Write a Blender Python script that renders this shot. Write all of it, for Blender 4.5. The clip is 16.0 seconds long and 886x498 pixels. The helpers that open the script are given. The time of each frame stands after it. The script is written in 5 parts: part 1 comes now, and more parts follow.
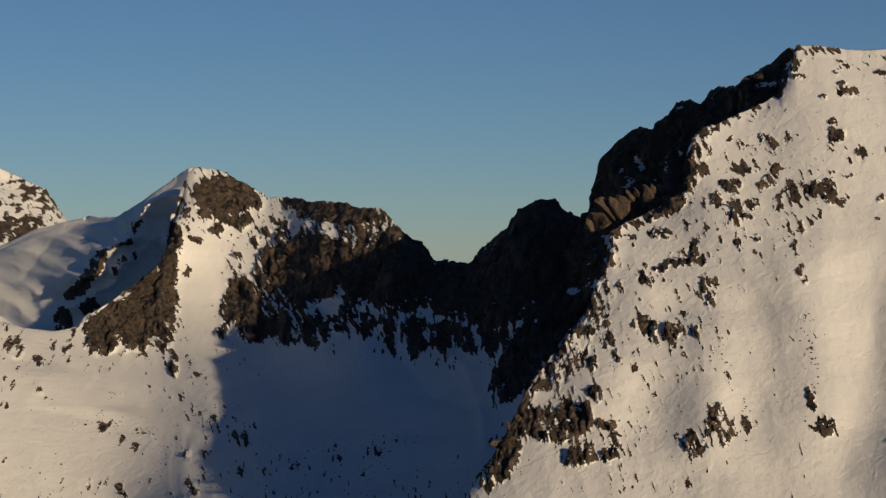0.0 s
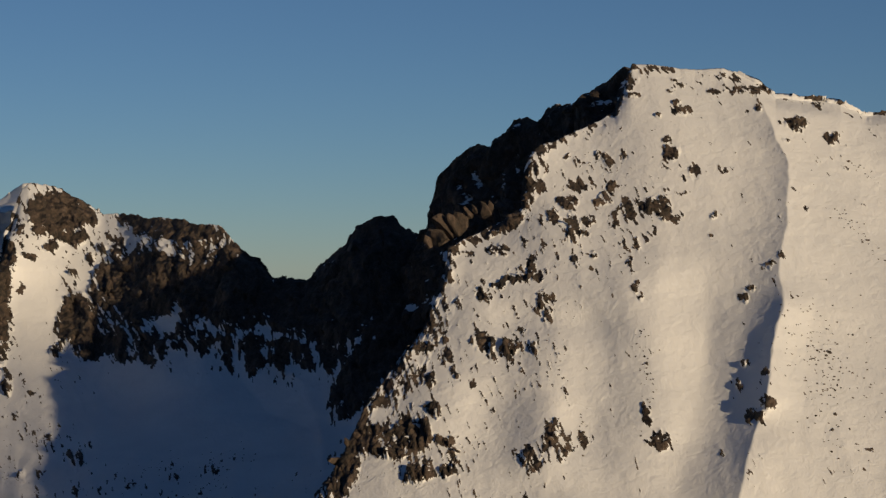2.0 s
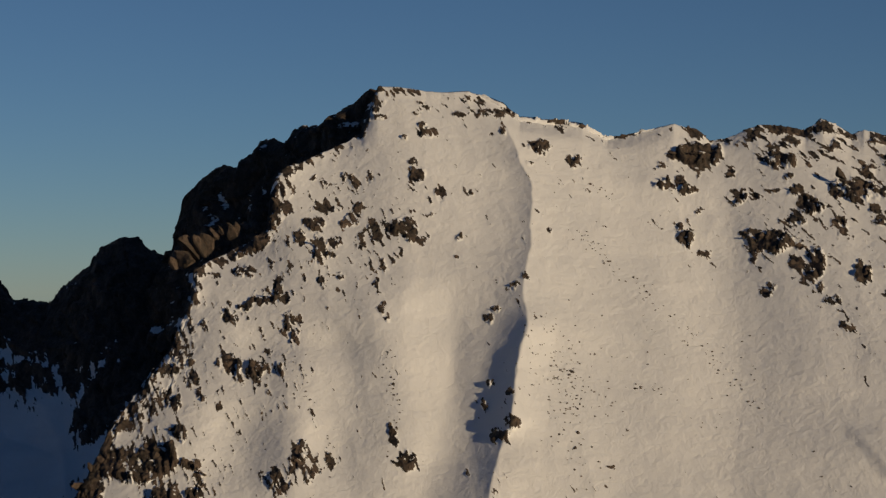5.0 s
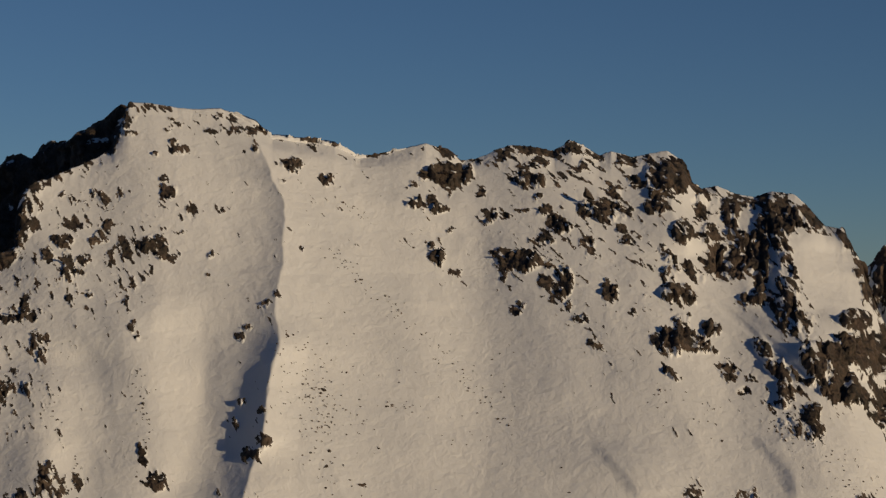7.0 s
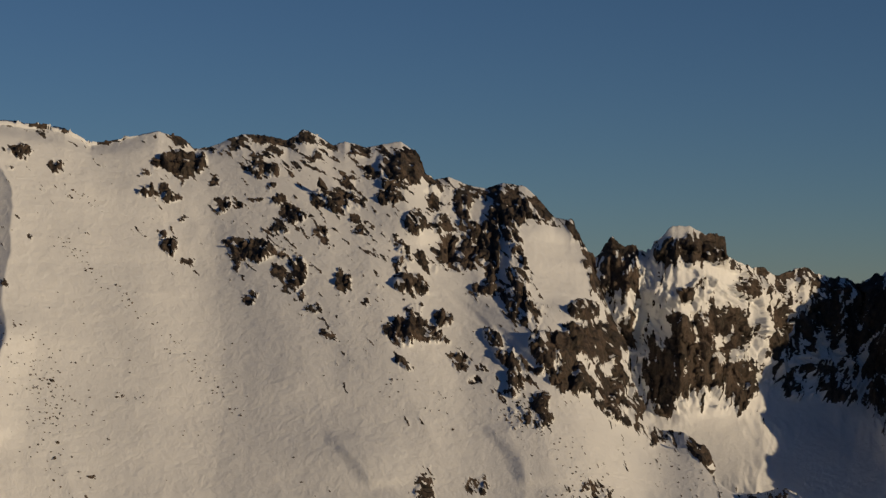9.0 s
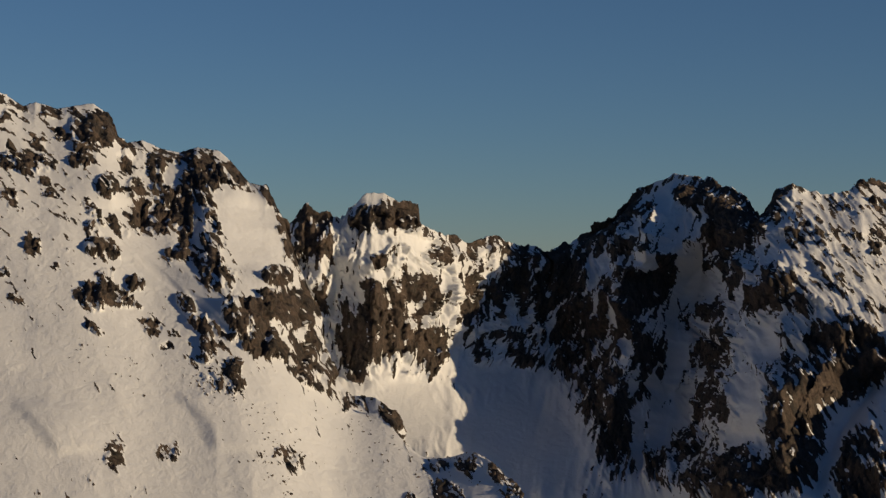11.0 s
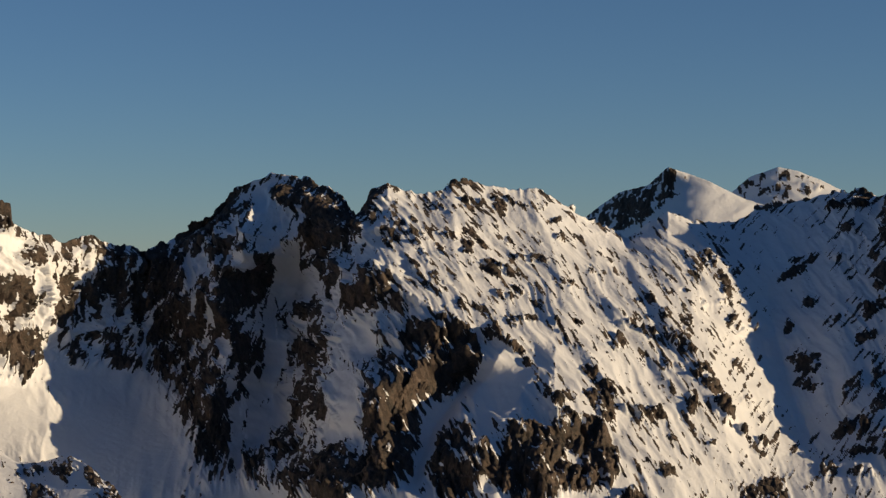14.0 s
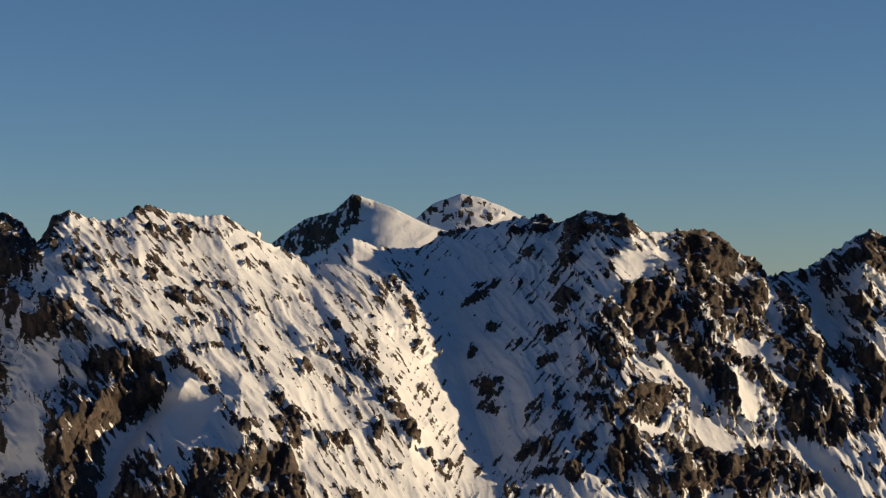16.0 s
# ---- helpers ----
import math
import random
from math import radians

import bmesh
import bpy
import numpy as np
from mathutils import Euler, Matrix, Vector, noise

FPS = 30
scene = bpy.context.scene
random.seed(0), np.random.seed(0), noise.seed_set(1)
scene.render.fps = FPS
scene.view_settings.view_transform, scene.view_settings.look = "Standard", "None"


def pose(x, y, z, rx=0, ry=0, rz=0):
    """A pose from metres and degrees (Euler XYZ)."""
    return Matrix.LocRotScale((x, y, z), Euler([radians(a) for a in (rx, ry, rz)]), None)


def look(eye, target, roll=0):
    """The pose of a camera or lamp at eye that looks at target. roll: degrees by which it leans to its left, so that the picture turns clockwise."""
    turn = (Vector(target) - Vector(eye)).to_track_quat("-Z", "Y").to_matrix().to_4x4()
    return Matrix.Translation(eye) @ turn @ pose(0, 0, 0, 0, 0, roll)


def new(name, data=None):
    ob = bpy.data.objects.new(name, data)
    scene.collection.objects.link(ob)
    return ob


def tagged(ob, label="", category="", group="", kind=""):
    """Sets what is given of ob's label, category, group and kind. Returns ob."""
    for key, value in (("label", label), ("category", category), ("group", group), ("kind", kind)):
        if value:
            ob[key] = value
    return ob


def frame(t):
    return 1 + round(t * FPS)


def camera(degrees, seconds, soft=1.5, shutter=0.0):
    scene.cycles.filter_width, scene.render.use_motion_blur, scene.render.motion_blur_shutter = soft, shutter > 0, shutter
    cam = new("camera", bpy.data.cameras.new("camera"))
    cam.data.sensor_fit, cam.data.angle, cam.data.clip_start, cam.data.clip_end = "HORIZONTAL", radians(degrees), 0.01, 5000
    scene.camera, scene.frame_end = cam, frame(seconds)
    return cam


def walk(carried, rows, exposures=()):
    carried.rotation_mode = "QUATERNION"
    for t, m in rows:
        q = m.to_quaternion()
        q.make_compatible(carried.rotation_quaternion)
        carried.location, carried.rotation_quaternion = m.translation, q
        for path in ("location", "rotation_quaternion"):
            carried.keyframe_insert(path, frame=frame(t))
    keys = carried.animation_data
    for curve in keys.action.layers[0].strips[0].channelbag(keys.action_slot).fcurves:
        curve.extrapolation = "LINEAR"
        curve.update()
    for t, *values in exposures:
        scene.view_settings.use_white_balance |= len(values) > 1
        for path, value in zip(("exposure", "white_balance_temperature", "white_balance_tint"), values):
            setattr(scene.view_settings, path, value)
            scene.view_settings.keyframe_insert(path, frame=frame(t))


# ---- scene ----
# The camera turns on the spot on an opposite summit. Bearings in degrees clockwise from +Y, heights from eye level.
cam = camera(25.25, 16.0, soft=1.4)
TURN = [
    (0.0, 0.000, 0.143, 0.091), (0.5, 1.094, 0.249, 0.020), (1.0, 2.246, 0.388, 0.033), (1.5, 3.430, 0.506, 0.007),
    (2.0, 4.676, 0.632, 0.033), (2.5, 5.922, 0.739, -0.021), (3.0, 7.164, 0.856, -0.036), (5.3, 12.844, 1.321, -0.110),
    (5.5, 13.477, 1.370, -0.092), (6.0, 15.576, 1.499, -0.103), (6.5, 17.185, 1.643, -0.114), (7.0, 19.176, 1.761, -0.092),
    (7.5, 21.139, 1.820, -0.195), (8.0, 23.106, 1.848, -0.109), (8.5, 24.866, 1.747, -0.029), (9.0, 26.889, 1.460, 0.017),
    (9.5, 28.845, 1.278, 0.086), (10.0, 31.167, 1.066, 0.145), (10.2, 32.160, 0.939, 0.277), (12.3, 40.783, 0.174, 0.211),
    (12.5, 41.562, 0.177, 0.233), (13.0, 43.492, 0.259, 0.211), (13.5, 45.381, 0.362, 0.135), (14.0, 47.350, 0.540, 0.097),
    (14.5, 49.163, 0.700, -0.012), (15.0, 51.144, 0.887, -0.045), (15.1, 51.89, 0.92, -0.10), (15.2, 53.19, 0.96, -0.18),
    (15.3, 54.27, 1.00, -0.26), (15.4, 55.12, 1.04, -0.34), (15.5, 55.202, 1.052, -0.349), (16.0, 56.438, 1.290, -0.336)]
EXPOSURES = [(t, stops, warm, 14) for t, stops, warm in ((0.0, -0.19, 7150), (1.5, -0.26, 7050), (3.2, -0.26, 7050), (5.3, -0.51, 7050), (9.0, -0.58, 6960), (10.2, -0.47, 6920), (12.3, 0.13, 6950), (14.0, 0.20, 6970), (16.0, 0.36, 6990))]
walk(cam, [(t, pose(0, 0, 0, 90 + tilt, 0, -yaw) @ pose(0, 0, 0, 0, 0, roll)) for t, yaw, tilt, roll in TURN], EXPOSURES)

# ---- light: a low sun behind the camera's right shoulder, clear sky ----
SUN_BEARING, SUN_HEIGHT = 150.0, 9.9
sun_way = Vector((math.sin(radians(SUN_BEARING)) * math.cos(radians(SUN_HEIGHT)),
                  math.cos(radians(SUN_BEARING)) * math.cos(radians(SUN_HEIGHT)), math.sin(radians(SUN_HEIGHT))))
sun = new("sun", bpy.data.lights.new("sun", "SUN"))
sun.data.energy, sun.data.angle, sun.data.color = 4.08, radians(0.5), (1.0, 0.815, 0.53)
sun.matrix_world = look(sun_way * 4000, (0, 0, 0))
world = bpy.data.worlds.new("sky")
scene.world = world
world.use_nodes = True
sky = world.node_tree.nodes.new("ShaderNodeTexSky")
sky.sky_type, sky.sun_disc = "NISHITA", False
sky.sun_elevation, sky.sun_rotation = radians(SUN_HEIGHT), radians(SUN_BEARING)
sky.altitude, sky.air_density, sky.dust_density, sky.ozone_density = 2500, 1.0, 0.0, 4.3
backdrop = world.node_tree.nodes["Background"]
backdrop.inputs["Strength"].default_value = 0.0655
world.node_tree.links.new(sky.outputs["Color"], backdrop.inputs["Color"])


# ---- materials ----
def material(name):
    m = bpy.data.materials.new(name)
    m.use_nodes = True
    return m, m.node_tree, m.node_tree.nodes["Principled BSDF"], m.node_tree.nodes["Material Output"]


def noise_node(tree, scale, detail, rough, coord, distortion=0.0):
    n = tree.nodes.new("ShaderNodeTexNoise")
    n.inputs["Scale"].default_value, n.inputs["Detail"].default_value = scale, detail
    n.inputs["Roughness"].default_value, n.inputs["Distortion"].default_value = rough, distortion
    tree.links.new(coord, n.inputs["Vector"])
    return n


def ramp(tree, value, stops):
    n = tree.nodes.new("ShaderNodeValToRGB")
    while len(n.color_ramp.elements) < len(stops):
        n.color_ramp.elements.new(0.5)
    for e, (at, colour) in zip(n.color_ramp.elements, stops):
        e.position, e.color = at, (*colour, 1)
    tree.links.new(value, n.inputs["Fac"])
    return n


def maths(tree, kind, a, b=0.0, c=0.0):
    n = tree.nodes.new("ShaderNodeMath")
    n.operation = kind
    for i, v in enumerate((a, b, c)):
        if isinstance(v, (int, float)):
            n.inputs[i].default_value = v
        else:
            tree.links.new(v, n.inputs[i])
    return n.outputs[0]


def bump(tree, height, strength, distance, to):
    n = tree.nodes.new("ShaderNodeBump")
    n.inputs["Strength"].default_value, n.inputs["Distance"].default_value = strength, distance
    tree.links.new(height, n.inputs["Height"])
    tree.links.new(n.outputs["Normal"], to.inputs["Normal"])
    return n


def rock_look(tree, bsdf, coord, relief=0.9):
    """Weathered granite: brown-grey, lichen-dark stains, cracks."""
    drawn = tree.nodes.new("ShaderNodeVectorMath")
    drawn.operation = "MULTIPLY"
    drawn.inputs[1].default_value = (1, 1, 0.3)
    tree.links.new(coord, drawn.inputs[0])
    big = noise_node(tree, 0.09, 6, 0.65, drawn.outputs[0], 0.5)
    fine = noise_node(tree, 0.45, 8, 0.7, coord)
    mixed = maths(tree, "MULTIPLY_ADD", fine.outputs["Fac"], 0.55, maths(tree, "MULTIPLY", big.outputs["Fac"], 0.45))
    bsdf.inputs["Roughness"].default_value = 0.9
    # angular faces: every cell of the jointed rock is a plane with a slope of its own
    faces = []
    for scale, part_of in ((0.12, 8.0), (0.3, 4.0)):
        tall = tree.nodes.new("ShaderNodeVectorMath")
        tall.operation = "MULTIPLY"
        tall.inputs[1].default_value = (scale, scale, 0.5 * scale)
        tree.links.new(coord, tall.inputs[0])
        cell = tree.nodes.new("ShaderNodeTexVoronoi")
        cell.inputs["Scale"].default_value = 1.0
        tree.links.new(tall.outputs[0], cell.inputs["Vector"])
        off, way, dot = (tree.nodes.new("ShaderNodeVectorMath") for _ in range(3))
        off.operation, way.operation, dot.operation = "SUBTRACT", "SUBTRACT", "DOT_PRODUCT"
        tree.links.new(tall.outputs[0], off.inputs[0])
        tree.links.new(cell.outputs["Position"], off.inputs[1])
        tree.links.new(cell.outputs["Color"], way.inputs[0])
        way.inputs[1].default_value = (0.5, 0.5, 0.5)
        tree.links.new(off.outputs[0], dot.inputs[0])
        tree.links.new(way.outputs[0], dot.inputs[1])
        tone = tree.nodes.new("ShaderNodeSeparateColor")
        tree.links.new(cell.outputs["Color"], tone.inputs[0])
        mixed = maths(tree, "ADD", mixed, maths(tree, "MULTIPLY", maths(tree, "SUBTRACT", tone.outputs[2], 0.5), 0.09))
        faces.append(maths(tree, "MULTIPLY", dot.outputs["Value"], part_of))
    tint = ramp(tree, mixed, [(0.34, (0.019, 0.016, 0.014)), (0.45, (0.042, 0.033, 0.026)), (0.55, (0.076, 0.053, 0.041)), (0.68, (0.133, 0.099, 0.078))])
    tree.links.new(tint.outputs["Color"], bsdf.inputs["Base Color"])
    h = maths(tree, "ADD", maths(tree, "MULTIPLY", fine.outputs["Fac"], 1.1), maths(tree, "ADD", faces[0], faces[1]))
    bump(tree, h, relief, 1.4, bsdf)


def mountain_material():
    m, tree, snow, out = material("snow_over_rock")
    where = tree.nodes.new("ShaderNodeTexCoord").outputs["Object"]
    soft = noise_node(tree, 0.02, 4, 0.5, where)
    tint = ramp(tree, soft.outputs["Fac"], [(0.35, (0.70, 0.715, 0.74)), (0.65, (0.77, 0.78, 0.795))])
    tree.links.new(tint.outputs["Color"], snow.inputs["Base Color"])
    snow.inputs["Roughness"].default_value = 0.62
    snow.inputs["Specular IOR Level"].default_value = 0.25
    drift = noise_node(tree, 0.11, 9, 0.66, where, 0.8)
    wind = tree.nodes.new("ShaderNodeVectorMath")
    wind.operation = "MULTIPLY"
    wind.inputs[1].default_value = (1, 1, 0.35)
    tree.links.new(where, wind.inputs[0])
    ripple = noise_node(tree, 0.3, 5, 0.6, wind.outputs[0], 0.4)
    bump(tree, maths(tree, "MULTIPLY_ADD", ripple.outputs["Fac"], 0.35, drift.outputs["Fac"]), 0.5, 1.7, snow)
    rock = tree.nodes.new("ShaderNodeBsdfPrincipled")
    rock_look(tree, rock, where)
    bare = tree.nodes.new("ShaderNodeAttribute")
    bare.attribute_name = "bare"
    edge = noise_node(tree, 0.33, 6, 0.65, where)
    cover = maths(tree, "ADD", bare.outputs["Fac"], maths(tree, "MULTIPLY", maths(tree, "SUBTRACT", edge.outputs["Fac"], 0.5), 1.5))
    sharp = tree.nodes.new("ShaderNodeMapRange")
    sharp.inputs["From Min"].default_value, sharp.inputs["From Max"].default_value = 0.46, 0.56
    tree.links.new(cover, sharp.inputs["Value"])
    mix = tree.nodes.new("ShaderNodeMixShader")
    tree.links.new(sharp.outputs["Result"], mix.inputs["Fac"])
    tree.links.new(snow.outputs[0], mix.inputs[1])
    tree.links.new(rock.outputs[0], mix.inputs[2])
    tree.links.new(mix.outputs[0], out.inputs["Surface"])
    return m


def rock_material():
    m, tree, bsdf, out = material("weathered_granite")
    rock_look(tree, bsdf, tree.nodes.new("ShaderNodeNewGeometry").outputs["Position"], 0.35)
    return m


def cap_material():
    m, tree, bsdf, out = material("packed_snow")
    where = tree.nodes.new("ShaderNodeNewGeometry").outputs["Position"]
    soft = noise_node(tree, 0.3, 5, 0.6, where)
    tint = ramp(tree, soft.outputs["Fac"], [(0.35, (0.70, 0.715, 0.74)), (0.65, (0.77, 0.78, 0.795))])
    tree.links.new(tint.outputs["Color"], bsdf.inputs["Base Color"])
    bsdf.inputs["Roughness"].default_value = 0.62
    bump(tree, soft.outputs["Fac"], 0.3, 0.5, bsdf)
    return m


# for unseen land only: dark tones stand in for shade and limit bounced light
def dim_land_material():
    m, tree, bsdf, out = material("dim_unseen_land")
    where = tree.nodes.new("ShaderNodeNewGeometry").outputs["Position"]
    stand = noise_node(tree, 0.01, 8, 0.65, where)
    tint = ramp(tree, stand.outputs["Fac"], [(0.40, (0.016, 0.022, 0.015)), (0.56, (0.04, 0.045, 0.036)), (0.72, (0.16, 0.165, 0.16))])
    tree.links.new(tint.outputs["Color"], bsdf.inputs["Base Color"])
    bsdf.inputs["Roughness"].default_value = 0.95
    bump(tree, stand.outputs["Fac"], 0.6, 6.0, bsdf)
    return m


SNOW_ROCK = mountain_material()
DIM_LAND = dim_land_material()
GRANITE = rock_material()
SNOW = cap_material()

# ---- noise for the relief, in metres ----
TABLE = np.random.RandomState(7).permutation(512)
TABLE = np.concatenate([TABLE, TABLE])
WAYS = np.random.RandomState(8).uniform(0, 2 * np.pi, 512)
WAY_X, WAY_Y = np.cos(WAYS), np.sin(WAYS)
GRAD = np.random.RandomState(9).normal(size=(512, 3)).astype(np.float32)
GRAD /= np.linalg.norm(GRAD, axis=1, keepdims=True)


def gnoise(x, y, seed=0):
    """Gradient noise, about -0.7 to 0.7."""
    x0, y0 = np.floor(x).astype(np.int64), np.floor(y).astype(np.int64)
    fx, fy = x - x0, y - y0
    ux, uy = fx * fx * fx * (fx * (fx * 6 - 15) + 10), fy * fy * fy * (fy * (fy * 6 - 15) + 10)

    def corner(i, j):
        h = TABLE[TABLE[(x0 + i + seed * 37) & 511] + ((y0 + j) & 511)]
        return WAY_X[h] * (fx - i) + WAY_Y[h] * (fy - j)
    a, b = corner(0, 0), corner(0, 1)
    return (a + ux * (corner(1, 0) - a)) * (1 - uy) + (b + ux * (corner(1, 1) - b)) * uy


def gnoise3(p, seed=0):
    """The same in space, for points p of shape (..., 3)."""
    i = np.floor(p).astype(np.int32)
    f = (p - i).astype(np.float32)
    u = f * f * f * (f * (f * 6 - 15) + 10)
    total = 0.0
    for a in (0, 1):
        ha = TABLE[(i[..., 0] + a + seed * 37) & 511]
        wa = u[..., 0] if a else 1 - u[..., 0]
        for b in (0, 1):
            hb = TABLE[ha + ((i[..., 1] + b) & 511)]
            wb = wa * (u[..., 1] if b else 1 - u[..., 1])
            for c in (0, 1):
                h = TABLE[hb + ((i[..., 2] + c) & 511)]
                dot = GRAD[h, 0] * (f[..., 0] - a) + GRAD[h, 1] * (f[..., 1] - b) + GRAD[h, 2] * (f[..., 2] - c)
                total = total + dot * wb * (u[..., 2] if c else 1 - u[..., 2])
    return total


def fbm3(p, octaves=4, seed=0, gain=0.5):
    total, amp = 0.0, 1.0
    for k in range(octaves):
        total = total + amp * gnoise3(p * 2.0 ** k, seed + k)
        amp *= gain
    return total


def ridged3(p, octaves=4, seed=0, gain=0.5):
    total, amp = 0.0, 1.0
    for k in range(octaves):
        total = total + amp * (0.35 - np.abs(gnoise3(p * 2.0 ** k, seed + k)) * 1.6)
        amp *= gain
    return total


def fbm(x, y, octaves=5, seed=0, gain=0.5):
    total, amp = 0.0, 1.0
    for k in range(octaves):
        total = total + amp * gnoise(x * 2 ** k, y * 2 ** k, seed + k)
        amp *= gain
    return total


def ridged(x, y, octaves=4, seed=0, gain=0.5):
    total, amp = 0.0, 1.0
    for k in range(octaves):
        total = total + amp * (0.5 - np.abs(gnoise(x * 2 ** k, y * 2 ** k, seed + k)) * 1.6)
        amp *= gain
    return total


def facets(x, y, seed=0):
    """Jointed rock: tilted planes, one to each cell of a jittered grid, about -1 to 1."""
    x0, y0 = np.floor(x).astype(np.int64), np.floor(y).astype(np.int64)
    near, best = np.full(x.shape, 9.0), np.zeros(x.shape)
    for i in (-1, 0, 1):
        for j in (-1, 0, 1):
            h = TABLE[TABLE[(x0 + i + seed * 37) & 511] + ((y0 + j) & 511)]
            k = TABLE[h + 91]
            dx, dy = x - x0 - i - h / 512, y - y0 - j - k / 512
            d = dx * dx + dy * dy
            w = TABLE[k + 17] / 256 - 1
            best = np.where(d < near, 1.1 * WAY_X[k] * dx + 0.9 * WAY_Y[k] * dy + 0.45 * w, best)
            near = np.minimum(near, d)
    return best


def smooth(a, b, x):
    s = np.clip((x - a) / (b - a), 0, 1)
    return s * s * (3 - 2 * s)


# ---- how a mountainside is built ----
def line(points, bearing):
    p = np.array(points)
    return np.interp(bearing, p[:, 0], p[:, 1]), np.interp(bearing, p[:, 0], p[:, 2])


def loft(lines, knots, bearing, rows, back, spread=2.0, teeth=0.0, notch=0.045, low=0.8):
    """Distance and height of a slope that runs through the lines from crest to foot, and falls away behind the crest."""
    ks = np.array(knots)
    dist, high = (np.array(v) for v in zip(*[line(p, bearing) for p in lines]))
    jag = []
    for q in (dist, high):
        pad = int(spread / (bearing[1] - bearing[0]))
        wide = np.pad(q[0], pad, mode="reflect", reflect_type="odd")
        hump = np.hanning(2 * pad + 1)
        even = np.convolve(wide, hump / hump.sum(), mode="valid")
        jag.append(q[0] - even)
        q[0] = even
        for r in range(1, len(q)):
            q[r] = np.convolve(np.pad(q[r], pad, mode="reflect", reflect_type="odd"), hump / hump.sum(), mode="valid")
    metres = np.radians(bearing) * dist[0]
    spikes = teeth * (0.8 * ridged(metres / 18, metres * 0 + 0.5, 2, 61, 0.6) + 0.5 * fbm(metres / 40, metres * 0 + 0.5, 3, 67))
    v = np.interp(np.linspace(0, 1, rows), [0, 0.9, 1], [0, low, 1])
    out = []
    for q in (dist, high):
        slope = np.gradient(q, ks, axis=0)
        seg = np.clip(np.searchsorted(ks, v, side="right") - 1, 0, len(ks) - 2)
        w = (ks[seg + 1] - ks[seg])[:, None]
        s = ((v - ks[seg]))[:, None] / w
        out.append((2 * s**3 - 3 * s**2 + 1) * q[seg] + (s**3 - 2 * s**2 + s) * w * slope[seg]
                   + (-2 * s**3 + 3 * s**2) * q[seg + 1] + (s**3 - s**2) * w * slope[seg + 1])
        out[-1] += jag[len(out) - 1] * np.exp(-(v / notch) ** 1.5)[:, None]
    out[1] += spikes * np.exp(-(v / 0.035) ** 1.5)[:, None]
    n = 26
    b = (np.linspace(1, 0, n + 1)[:-1, None]) ** 1.6 * back
    d = np.vstack([out[0][:1] + b, out[0]])
    h = np.vstack([out[1][:1] - b * 1.15, out[1]])
    return d, h, np.concatenate([np.full(n, -1.0) * np.linspace(1, 0, n + 1)[:-1], v])


def normals(p):
    a, b = np.gradient(p, axis=1), np.gradient(p, axis=0)
    n = np.cross(b, a)
    n /= np.linalg.norm(n, axis=2, keepdims=True) + 1e-9
    return n


def blur(a, k):
    """A moving mean over 2k + 1 cells both ways."""
    for axis in (0, 1):
        w = [(0, 0)] * a.ndim
        w[axis] = (k + 1, k)
        c = np.cumsum(np.pad(a, w, mode="edge"), axis=axis)
        n = 2 * k + 1
        a = (c[n:] - c[:-n]) / n if axis == 0 else (c[:, n:] - c[:, :-n]) / n
    return a


def inside(bearing, high, dist, az, z, hw, hh, lean):
    """Distance from the middle of a leaning oval on the slope, 1 at its rim."""
    du, dz = np.radians(np.atleast_2d(bearing) - az) * dist, (high - z)
    c, s = math.cos(radians(lean)), math.sin(radians(lean))
    return np.sqrt(((du * c + dz * s) / hw) ** 2 + ((dz * c - du * s) / hh) ** 2)


def relief_of(bearing, high, dist, spurs):
    """Spurs and gullies: each is [(bearing, height) down its line], rise, width on its left, width on its right."""
    total = np.zeros_like(high)
    for path, rise, left, right in spurs:
        p = np.array(sorted(path, key=lambda q: q[1]))
        off = np.radians(bearing[None] - np.interp(high, p[:, 1], p[:, 0])) * dist + 4.0 * fbm(high / 30, high * 0 + rise, 3, 71)
        side = np.where(off < 0, -off / left, off / right)
        span = (p[-1, 1] - p[0, 1]) * 0.22
        ends = smooth(p[0, 1], p[0, 1] + span, high) * smooth(p[-1, 1], p[-1, 1] - span, high)
        fall = np.maximum(0, 1 - side)
        if abs(rise) > 29:
            form = fall ** 1.15 * (1 + 0.2 * fbm(high / 22, off / 60 + rise, 3, 73))
        elif abs(rise) > 8.5:
            form = np.where(off < 0, fall ** 1.9, fall ** 1.25)
        else:
            form = fall * fall * (3 - 2 * fall)
        total += rise * ends * form
    return total


